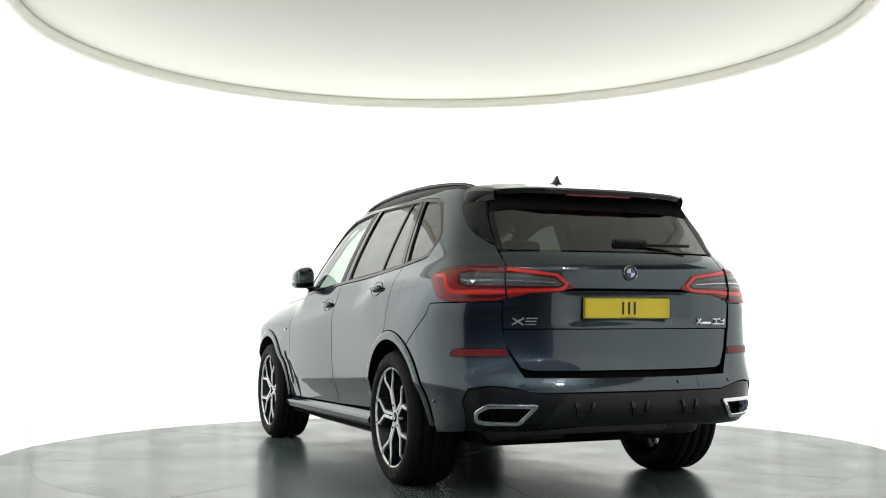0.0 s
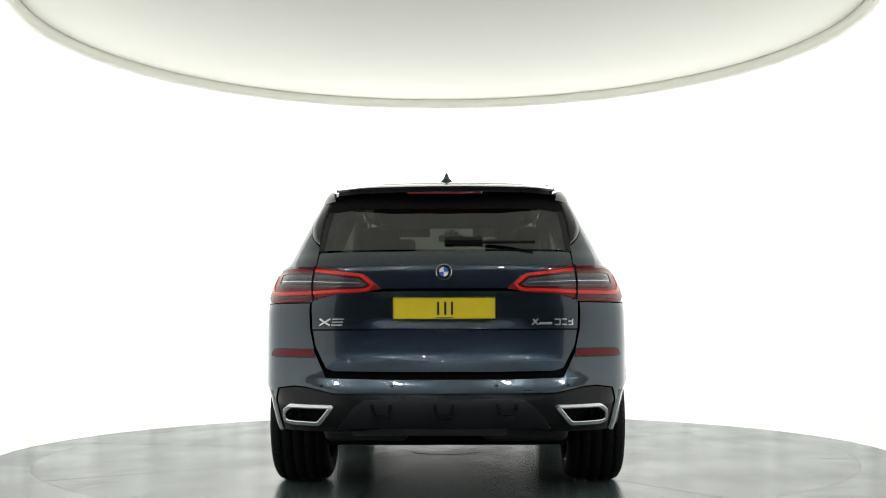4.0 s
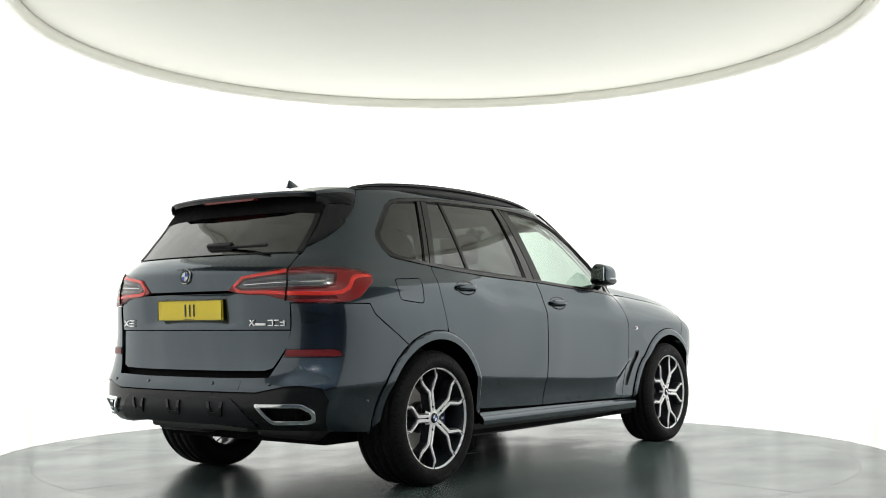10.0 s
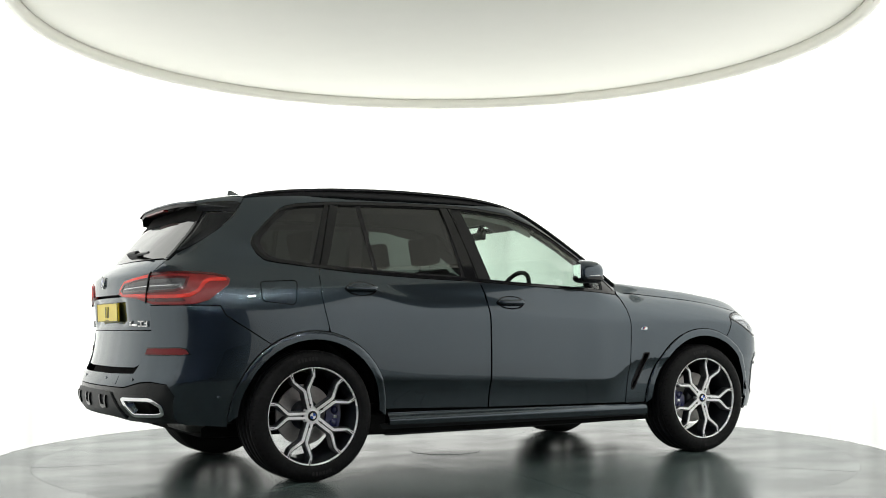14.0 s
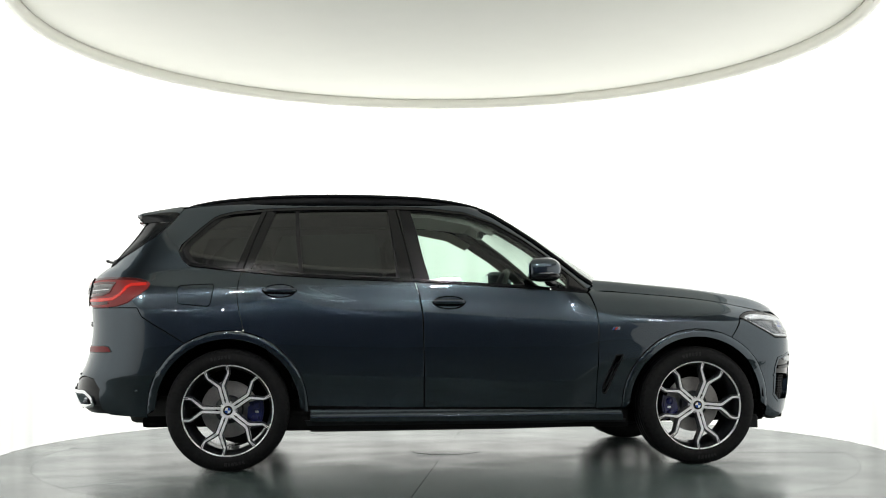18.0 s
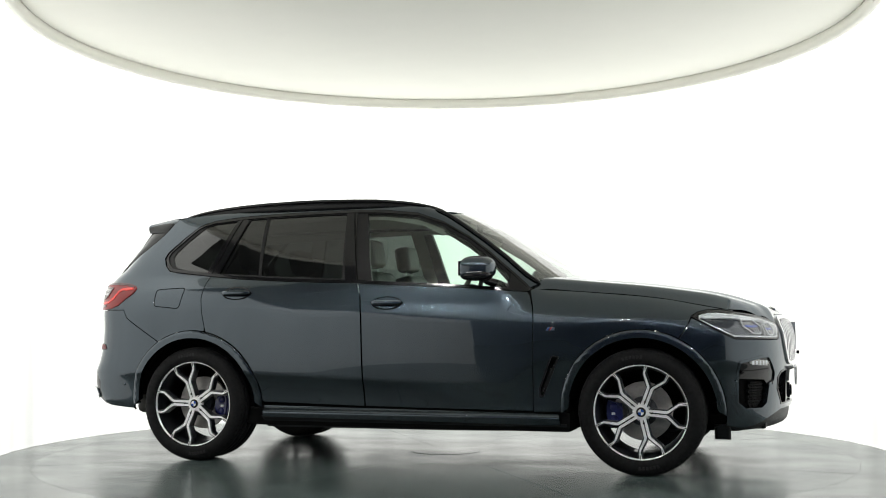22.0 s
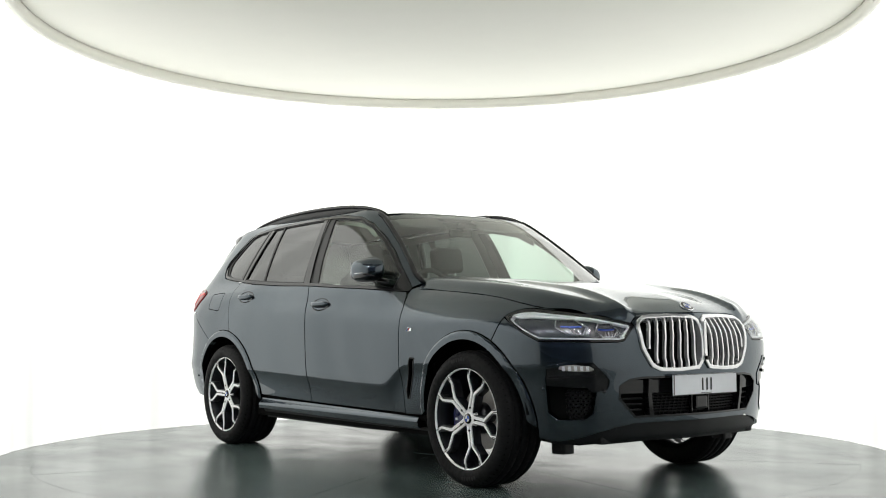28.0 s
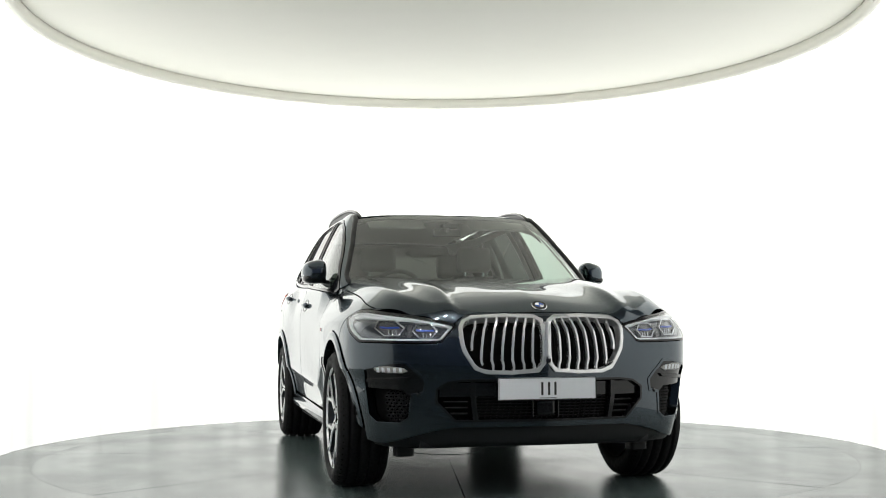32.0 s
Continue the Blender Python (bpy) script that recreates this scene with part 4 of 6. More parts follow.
def top():
    right = [BODY.at(s, z)[:2] for s, z in [BODY.side(2.03, 0.975)] + HEAD_TOP[5:]] + [BODY.at(*q)[:2] for q in F((-0.46, 0.924), (-0.435, 0.940), (-0.38, 0.953), (-0.2, 0.957), (0.0, 0.957))]
    side = [BODY.at(*BODY.side(x, seam_z(x) + 0.0022))[:2] for x in (0.85, 0.90, 0.95, 1.1, 1.3, 1.5, 1.65, 1.8, 1.9, 1.98)]
    right = side + right
    base = [(0.80, 0.80), (0.85, 0.74), (0.98, 0.5), (1.03, 0.25), (1.05, 0.0)]
    out = right + [(x, -y) for x, y in right[::-1]][1:] + base + [(x, -y) for x, y in base[::-1]][1:]
    panel("bonnet", out, hood_at, PAINT, car, off=0.001, thick=0.04)
    ro = [(0.262, 0.0), (0.235, -0.3), (0.150, -0.56), (0.0, -0.61), (-1.80, -0.60), (-1.85, -0.56), (-1.93, -0.3), (-1.95, 0.0)]
    ro = ro + [(x, -y) for x, y in ro[::-1]][1:-1]
    panel("roof", ro, roof_at, PAINT, car)
    half = [(-1.815, -0.600), (-1.92, -0.600), (-2.02, -0.596), (SPOIL_X, -0.588), (-2.112, -0.53), (-2.150, -0.30), (-2.160, 0.0)]
    inner = [(-1.956, 0.0), (-1.936, -0.3), (-1.856, -0.56)]
    sp = half + [(x, -y) for x, y in half[::-1]][1:] + [(x, -y) for x, y in inner[::-1]] + inner[1:]
    spo = panel("spoiler", sp, roof_at, PAINT, car, off=0.003, thick=0.010, lip=0.003)
    panel("spoiler_underside", grow(sp, -0.010), roof_at, SEAL, spo, off=-0.008, thick=0.020)
    bl = material("brake_light_red", (0.16, 0.008, 0.008), 0.3, coat=0.2)
    bm = box(0.03, 0.40, 0.011, 0.004, at=(-2.142, 0, 1.598))
    part("brake_light", bm, bl, spo, "dark red high brake light")
    edge = [(s - 0.004, z) for s, z in C(*PILLAR[:-1])] + [CABIN.front(-0.5, 1.642), CABIN.front(-0.3, 1.653)]
    foot = [CABIN.front(0.4, 1.155), CABIN.front(-0.4, 1.155), CABIN.front(-0.72, 1.175)]
    ws = edge + [(-s, z) for s, z in edge[::-1]] + [CABIN.front(0.72, 1.175)] + foot
    wsob = panel("windscreen", ws, CABIN.at, SCREEN, car)
    panel("screen_border", ws, CABIN.at, SEAL, wsob, holes=[rounded(grow(ws, -0.022), 0.04)], off=-0.006, thick=0.004)
    panel("cowl", [(0.86, -0.73), (1.0, -0.5), (1.06, -0.25), (1.075, 0.0), (1.06, 0.25), (1.0, 0.5), (0.86, 0.73), (0.78, 0.73), (0.93, 0.3), (0.95, 0.0), (0.93, -0.3), (0.78, -0.73)], lambda x, y: (x, y, 1.155 + 0.03 * (abs(y) / 0.73) ** 2), PLASTIC, car)


def side_glass():
    q = [(-1.755, 1.372), (-1.728, 1.318), (-1.695, 1.294), (-1.60, 1.276), (-1.455, 1.258), (-1.303, 1.630), (-1.400, 1.625), (-1.496, 1.610), (-1.555, 1.585), (-1.655, 1.500), (-1.742, 1.410)]
    v = [(-1.362, 1.252), (-1.058, 1.232), (-1.088, 1.640), (-1.212, 1.635)]
    r = [(-1.036, 1.230), (-0.445, 1.200), (-0.490, 1.650), (-0.732, 1.650), (-1.066, 1.640)]
    fr = [(-0.232, 1.176), (0.655, 1.128), (0.665, 1.215), (0.615, 1.255), (0.51, 1.343), (0.37, 1.445), (0.19, 1.548), (0.005, 1.612), (-0.213, 1.640), (-0.345, 1.645)]
    dlo = DLO_BOTTOM + DLO_TOP
    for mir in (False, True):
        fr_ob = panel("window_frame", C(*grow(dlo, -0.0035)), CABIN.at, SEAL, car, holes=[C(*x) for x in (q, v, r, fr)], off=-0.004, mirror=mir, thick=0.03, label="gloss black window surround")
        ring_panel("window_trim", C(*dlo), 0.016, CABIN.at, GLOSS_BLACK, car, off=0.004, mirror=mir)
        panel("quarter_glass", C(*grow(q, 0.006)), CABIN.at, TINT, car, off=-0.010, mirror=mir, thick=0.004)
        panel("vent_glass", C(*grow(v, 0.006)), CABIN.at, TINT, car, off=-0.010, mirror=mir, thick=0.004)
        panel("rear_door_glass", C(*grow(r, 0.006)), CABIN.at, TINT, car, off=-0.010, mirror=mir, thick=0.004)
        panel("front_door_glass", C(*grow(fr, 0.006)), CABIN.at, CLEAR, car, off=-0.010, mirror=mir, thick=0.004)
        for a, b, w in (((-0.385, 1.185), (-0.455, 1.655), 0.075), ((-1.407, 1.248), (-1.257, 1.636), 0.082)):
            panel("pillar_cover", C(*strip([a, b], w)), CABIN.at, GLOSS_BLACK, fr_ob, off=0.001, mirror=mir, thick=0.004)
        for a, b in (((-0.331, 1.172), (-0.44, 1.664)), ((-1.413, 1.240), (-1.268, 1.640))):
            panel("door_gap", C(*strip([a, b], 0.006)), CABIN.at, LINER, fr_ob, off=0.0025, mirror=mir, thick=0.002)


lower_body()
shell()
CORNER_VENT = nose()
tail()
top()
side_glass()


# ---------- wheels ----------
def bar_between(points, half, y0, y1, bevel=0.0):
    """A bar along points (x, z) in the wheel's plane, with a half width at each, from depth y0 to y1."""
    left, right = [], []
    n = len(points)
    for i, p in enumerate(points):
        a, b = Vector(points[max(0, i - 1)]), Vector(points[min(n - 1, i + 1)])
        t = (b - a).normalized()
        nr = Vector((-t.y, t.x)) * half[i]
        left.append(Vector(p) + nr)
        right.append(Vector(p) - nr)
    bm = bmesh.new()
    dish = lambda p: 0.022 * max(0.0, 1 - Vector(p).length / 0.24)
    lo_l = [bm.verts.new((p.x, y1 + dish(p), p.y)) for p in left]
    lo_r = [bm.verts.new((p.x, y1 + dish(p), p.y)) for p in right]
    hi_l = [bm.verts.new((p.x, y0 + dish(p), p.y)) for p in left]
    hi_r = [bm.verts.new((p.x, y0 + dish(p), p.y)) for p in right]
    for i in range(n - 1):
        bm.faces.new((hi_l[i], hi_l[i + 1], hi_r[i + 1], hi_r[i]))
        bm.faces.new((lo_l[i], lo_r[i], lo_r[i + 1], lo_l[i + 1]))
        bm.faces.new((hi_l[i], lo_l[i], lo_l[i + 1], hi_l[i + 1]))
        bm.faces.new((hi_r[i], hi_r[i + 1], lo_r[i + 1], lo_r[i]))
    for i in (0, n - 1):
        bm.faces.new((hi_l[i], hi_r[i], lo_r[i], lo_l[i]))
    return bm


def polar(r, a):
    return (r * math.cos(radians(a)), r * math.sin(radians(a)))


def wheel(half_w, phase, caliper_at):
    """An alloy wheel of five forked spokes; its outer face looks towards -y."""
    w = new("wheel")
    w.parent = car
    h = half_w
    prof = [(0.272, -h + 0.02), (0.282, -h + 0.008), (0.292, -h), (0.312, -h - 0.004), (0.335, -h - 0.002), (0.352, -h + 0.008), (0.364, -h + 0.018), (0.372, -h + 0.032)]
    groove = []
    for g in (-0.30, -0.10, 0.10, 0.30):
        y = g * 2 * h
        groove += [(0.3765, y - 0.008), (0.3690, y - 0.006), (0.3690, y + 0.006), (0.3765, y + 0.008)]
    prof += [(0.3755, -h + 0.042)] + groove + [(0.3755, h - 0.042), (0.372, h - 0.032), (0.364, h - 0.018), (0.335, h), (0.285, h), (0.262, h - 0.02)]
    tyre = part("tyre", lathe(prof, 96, "y"), RUBBER, w, smooth=False)
    tyre.data.polygons.foreach_set("use_smooth", [True] * len(tyre.data.polygons))
    # tread blocks on the shoulders
    bm = bmesh.new()
    for i in range(64):
        a = 360 / 64 * i
        for sgn in (-1, 1):
            q = [polar(0.3755, a), polar(0.3755, a + 1.1), polar(0.366, a + 1.1), polar(0.366, a)]
            y0, y1 = sgn * (h - 0.046), sgn * (h - 0.016)
            lo = [bm.verts.new((x * 1.0006, y0, z * 1.0006)) for x, z in q]
            hi = [bm.verts.new((x * 0.9705, y1, z * 0.9705)) for x, z in q]
            for k in range(4):
                bm.faces.new((lo[k], lo[(k + 1) % 4], hi[(k + 1) % 4], hi[k]))
            bm.faces.new(lo)
            bm.faces.new(hi)
    tagged(part("tread_pattern", bm, LINER, tyre), kind="stuff")
    # raised plain bars in place of the maker's lettering
    for a0 in (82, 262):
        for k in range(6):
            b = box(0.014, 0.003, 0.020, 0.001)
            bmesh.ops.translate(b, vec=(0, -h - 0.003, 0.327), verts=b.verts)
            bmesh.ops.rotate(b, cent=(0, 0, 0), matrix=Matrix.Rotation(radians(a0 - 90 + (k - 2.5) * 3.8), 3, "Y"), verts=b.verts)
            part("letter_bar", b, GREY_RUBBER, tyre)
    f = -h + 0.012
    part("rim_barrel", lathe([(0.282, f + 0.004), (0.268, f + 0.03), (0.252, f + 0.10), (0.245, h - 0.02), (0.265, h - 0.005)], 72, "y"), DARK_ALLOY, w, smooth=True)
    part("rim_lip", lathe([(0.2715, f + 0.010), (0.2745, f - 0.001), (0.2825, f - 0.001), (0.2855, f + 0.010)], 96, "y"), MACHINED, w, smooth=True)
    for k in range(5):
        a = phase + 72 * k
        ca, sa = math.cos(radians(a)), math.sin(radians(a))
        for sg in (-1, 1):
            line = [(u * ca - sg * v * sa, u * sa + sg * v * ca) for u, v in ((0.040, 0.0116), (0.148, 0.0116), (0.158, 0.0150), (0.219, 0.0635), (0.228, 0.0660), (0.273, 0.0690))]
            back = bar_between(line, (0.0135, 0.0135, 0.0145, 0.0135, 0.0125, 0.0135), f + 0.008, f + 0.060)
            part("spoke", back, DARK_ALLOY, w)
            face = bar_between(line, (0.0080, 0.0080, 0.0076, 0.0056, 0.0056, 0.0078), f + 0.001, f + 0.012)
            part("spoke_face", face, MACHINED, w, "machined silver spoke face")
            notch = [(u * ca - sg * v * sa, u * sa + sg * v * ca) for u, v in ((0.240, 0.0670), (0.281, 0.0700))]
            part("spoke_notch", bar_between(notch, (0.0014, 0.0018), f - 0.0025, f + 0.004), LINER, w)
        b = lathe([(0.0005, 0.0), (0.0060, 0.0), (0.0060, 0.02)], 10, "y")
        px, pz = polar(0.066, a)
        bmesh.ops.translate(b, vec=(px, f + 0.013, pz), verts=b.verts)
        part("wheel_bolt", b, LINER, w)
    part("hub", lathe([(0.0005, f + 0.021), (0.034, f + 0.021), (0.050, f + 0.026), (0.056, f + 0.05)], 32, "y"), MACHINED, w, smooth=True)
    cap = part("hub_cap", lathe([(0.0005, f + 0.014), (0.026, f + 0.015), (0.029, f + 0.020), (0.029, f + 0.026)], 32, "y"), GLOSS_BLACK, w, smooth=True)
    for k in range(4):
        q = [(0.0, 0.0)] + [polar(0.018, 90 * k + 15 * i) for i in range(7)]
        bm = bmesh.new()
        bm.faces.new([bm.verts.new((x, f + 0.0135, z)) for x, z in q])
        part("badge_quarter", bm, PLATE_W if k % 2 else BLUE, cap)
    part("brake_disc", lathe([(0.085, 0.0), (0.175, 0.0), (0.175, 0.02), (0.085, 0.02)], 48, "y", closed=True), DISC, w, smooth=False)
    part("disc_bell", lathe([(0.001, -0.045), (0.078, -0.045), (0.088, -0.03), (0.088, 0.01)], 40, "y"), DARK_ALLOY, w, smooth=True)
    out = [polar(0.215, caliper_at + d) for d in (-22, -11, 0, 11, 22)] + [polar(0.130, caliper_at + d) for d in (24, 12, 0, -12, -24)]
    bm = prism(out, 0.0, 0.075, 0.012)
    bmesh.ops.rotate(bm, cent=(0, 0, 0), matrix=Matrix.Rotation(radians(90), 3, "X"), verts=bm.verts)
    bmesh.ops.translate(bm, vec=(0, 0.025, 0), verts=bm.verts)
    cal = part("brake_caliper", bm, CALIPER, w, "dark blue brake caliper")
    for d in (-13, 13):
        px, pz = polar(0.170, caliper_at + d)
        bm = lathe([(0.0005, -0.058), (0.020, -0.058), (0.024, -0.052), (0.024, -0.03)], 20, "y")
        bmesh.ops.translate(bm, vec=(px, 0, pz), verts=bm.verts)
        part("caliper_piston", bm, CALIPER, cal, smooth=True)
    px, pz = polar(0.172, caliper_at)
    bm = box(0.022, 0.004, 0.014, 0.001)
    bmesh.ops.translate(bm, vec=(px, -0.052, pz), verts=bm.verts)
    part("caliper_mark", bm, PLATE_W, cal)
    return w


GREY_RUBBER = material("letter_rubber", (0.013, 0.013, 0.0135), 0.6, spec=0.25)
for sx, ph, hw, cy, cal in ((1, 68, 0.139, 0.846, 185), (-1, 106, 0.156, 0.829, -5)):
    for sy in (-1, 1):
        wheel(hw, ph if sy < 0 else 180 - ph + 30, cal if sy < 0 else 180 - cal).matrix_basis = pose(sx * WB, sy * cy, 0.3765, 0, 0, 0 if sy < 0 else 180)


# ---------- nose ----------
def plate_on(name, x, z, tilt, face, mat, label):
    """A number plate facing face (1 front, -1 rear), with plain bars in place of the letters."""
    p = part(name, box(0.012, 0.520, 0.111, 0.003), mat, car, label)
    p.matrix_basis = pose(x, 0, z, 0, tilt, 0)
    s = 0.0075 * face
    for y, w, h, dz in ((-0.040, 0.011, 0.066, 0), (-0.006, 0.011, 0.066, 0), (0.030, 0.011, 0.066, 0)):
        part("letter_bar", box(0.002, w, h, at=(s, y * -face, dz)), INK, p)
    part("small_print", box(0.0015, 0.09, 0.003, at=(s, 0, -0.047)), INK, p)
    rim = bmesh.new()
    for sy, sz, ly, lz in ((0, 0.0535, 0.518, 0.0025), (0, -0.0535, 0.518, 0.0025), (0.258, 0, 0.0025, 0.109), (-0.258, 0, 0.0025, 0.109)):
        b = box(0.002, ly, lz, at=(s, sy, sz))
        me = bpy.data.meshes.new("tmp")
        b.to_mesh(me)
        b.free()
        rim.from_mesh(me)
        bpy.data.meshes.remove(me)
    part("plate_border", rim, INK, p)
    return p


def badge(name, at_pose, r):
    """A round roundel badge drawn as plain quarters in a dark ring."""
    b = part(name, lathe([(0.0005, 0.004), (r * 0.95, 0.003), (r, 0.0), (r, -0.004)], 40), CHROME, car, smooth=True)
    b.matrix_basis = at_pose
    part("badge_ring", lathe([(r * 0.60, 0.0046), (r * 0.92, 0.0042)], 40), GLOSS_BLACK, b, smooth=True)
    for k in range(4):
        q = [(0.0, 0.0)] + [polar(r * 0.58, 90 * k + 15 * i) for i in range(7)]
        bm = bmesh.new()
        bm.faces.new([bm.verts.new((x, y, 0.0050)) for x, y in q])
        part("badge_quarter", bm, PLATE_W if k % 2 else BLUE, b)
    return b


def grille():
    kr = F(*KIDNEY)
    for mir in (False, True):
        fr = panel("grille_frame", grow(kr, 0.004), BODY.at, GRILLE, car, holes=[rounded(grow(kr, -0.008), 0.03)], off=0.014, thick=0.05, mirror=mir, step=0.02, lip=0.004, label="chrome kidney grille surround")
        panel("grille_back", grow(kr, 0.002), BODY.at, LINER, fr, off=-0.075, mirror=mir)
        inner = grow(KIDNEY, -0.016)
        for k in range(7):
            y = -0.068 - k * 0.0525
            top_z = 0.926 if k < 6 else 0.908
            zs = [top_z, top_z - 0.03, top_z - 0.055, 0.80, 0.715, 0.690, 0.665 if k < 5 else 0.70 if k == 5 else 0.75]
            dy = [0.0, 0.0, -0.007, -0.009, -0.007, 0.002, 0.002]
            line = [(y + d, z) for d, z in zip(dy, zs)]
            if k == 6:
                line = line[:4] + [(y - 0.004, 0.765)]
            panel("grille_slat", F(*strip(line, 0.0075)), BODY.at, GRILLE, fr, off=0.010, thick=0.022, mirror=mir, step=0.02, lip=0.0022)
            panel("slat_side", F(*strip([(a + 0.009, b) for a, b in line], 0.010)), BODY.at, LINER, fr, off=-0.024, thick=0.03, mirror=mir, step=0.02)
    bm = box(0.03, 0.020, 0.18, 0.006, at=(2.358, 0, 0.82))
    part("grille_bridge", bm, GRILLE, car)
    part("camera_pod", box(0.02, 0.022, 0.022, 0.004, at=(2.383, 0, 0.712)), GLOSS_BLACK, car)


def intake():
    low = F(*INTAKE) + F(*[(-y, z) for y, z in INTAKE[::-1]])
    fr = ring_panel("intake_frame", grow(low, 0.003), 0.009, BODY.at, GLOSS_BLACK, car, off=0.003, thick=0.04, step=0.02, label="gloss black lower intake surround")
    panel("intake_back", low, BODY.at, LINER, fr, off=-0.07)
    panel("upper_blade", F((-0.54, 0.565), (-0.50, 0.598), (0.50, 0.598), (0.54, 0.565), (0.54, 0.53), (-0.54, 0.53)), BODY.at, GLOSS_BLACK, fr, off=-0.022, thick=0.03)
    for y in (-0.375, 0.375):
        panel("intake_strut", F(*strip([(y, 0.605), (y, 0.52), (y * 0.955, 0.412)], 0.022)), BODY.at, GLOSS_BLACK, fr, off=0.004, thick=0.05, step=0.02)
    for k in range(7):
        z = 0.425 + 0.0155 * k
        panel("mesh_bar", F(*strip([(-0.36, z), (0.36, z)], 0.004)), BODY.at, MESH, fr, off=-0.035, thick=0.012, step=0.05)
    for k in range(25):
        y = -0.36 + 0.03 * k
        panel("mesh_bar", F(*strip([(y - 0.01, 0.415), (y + 0.01, 0.525)], 0.004)), BODY.at, MESH, fr, off=-0.037, thick=0.012, step=0.05)
    for y in (-0.46, 0.46):
        for k in range(3):
            panel("side_blade", F(*strip([(y - 0.06, 0.44 + 0.03 * k), (y + 0.06, 0.44 + 0.03 * k)], 0.005)), BODY.at, PLASTIC, fr, off=-0.03, step=0.05)
    part("radar_cover", box(0.03, 0.095, 0.072, 0.012, at=(2.325, 0, 0.470)), GLOSS_BLACK, fr, "dark grey square radar cover")
    for y in (-0.085, 0.085):
        part("radar_bracket", box(0.02, 0.010, 0.09, 0.004, at=(2.318, y * 0.8, 0.468)), GLOSS_BLACK, fr)
    plate_on("front_plate", 2.364, 0.5705, 0, 1, PLATE_W, "white front number plate with dark bars")


def corner_vents():
    v = CORNER_VENT
    for mir in (False, True):
        fr = ring_panel("corner_vent", grow(v, 0.003), 0.014, BODY.at, PAINT, car, off=0.004, thick=0.05, mirror=mir, step=0.02)
        panel("vent_back", v, BODY.at, LINER, fr, off=-0.06, mirror=mir)
        blade = F((-0.612, 0.603), (-0.62, 0.550), (-0.69, 0.540), (-0.72, 0.565)) + S((2.045, 0.575), (2.055, 0.665)) + F((-0.77, 0.698), (-0.70, 0.698), (-0.655, 0.65))
        panel("vent_blade", blade, BODY.at, GLOSS_BLACK, fr, off=-0.006, thick=0.05, mirror=mir, step=0.02)
        groove = F((-0.68, 0.632)) + [BODY.front(-0.79, 0.622)] + S((2.06, 0.618), (2.06, 0.604)) + F((-0.78, 0.606), (-0.70, 0.616))
        panel("blade_step", groove, BODY.at, GLOSS_BLACK, fr, off=0.008, thick=0.02, mirror=mir, step=0.02)
        fog = F((-0.695, 0.660), (-0.715, 0.674), (-0.79, 0.684)) + S((2.118, 0.680), (2.112, 0.664)) + F((-0.79, 0.652), (-0.72, 0.650))
        fo = panel("fog_lamp", fog, BODY.at, DISC, fr, off=0.000, thick=0.02, mirror=mir, step=0.015, label="slim clear fog lamp")
        panel("fog_lens", grow(fog, 0.002), BODY.at, LENS, fo, off=0.006, thick=0.006, mirror=mir, step=0.02)
        for k in range(5):
            a, b = fog[1], fog[3]
            s0 = a[0] + (b[0] - a[0]) * (k + 0.5) / 5
            panel("fog_rib", strip([(s0, 0.655), (s0, 0.677)], 0.014), BODY.at, SILVER, fo, off=0.003, thick=0.004, mirror=mir, step=0.02)
        s_lo, s_hi = min(q[0] for q in v) + 0.02, max(q[0] for q in v) - 0.02
        for row in range(9):
            for col in range(8):
                s = s_lo + 0.03 * col + 0.015 * (row % 2)
                z = 0.41 + 0.0165 * row
                if inside(grow(v, -0.02), s, z) and z < 0.545:
                    hx = [(s + 0.0155 * math.cos(radians(60 * i + 30)), z + 0.0105 * math.sin(radians(60 * i + 30))) for i in range(6)]
                    panel("honeycomb", hx, BODY.at, MESH, fr, holes=[grow(hx, -0.004)], off=-0.028 - 0.004 * (col % 2), thick=0.02, mirror=mir, step=0.05)
        bm = lathe([(0.0005, 0.003), (0.010, 0.002), (0.011, -0.004)], 16)
        px, py, pz = BODY.at(*BODY.front(-0.640, 0.546))
        ob = part("park_sensor", bm, GLOSS_BLACK, fr, smooth=True)
        ob.matrix_basis = look((px, py if not mir else -py, pz), (px - 1.0, (py + 0.5) if not mir else (-py - 0.5), pz)) @ pose(0, 0, 0.004)


LAMP_GREY = material("lamp_grey", (0.085, 0.092, 0.105), 0.18, 0.5, coat=0.5)


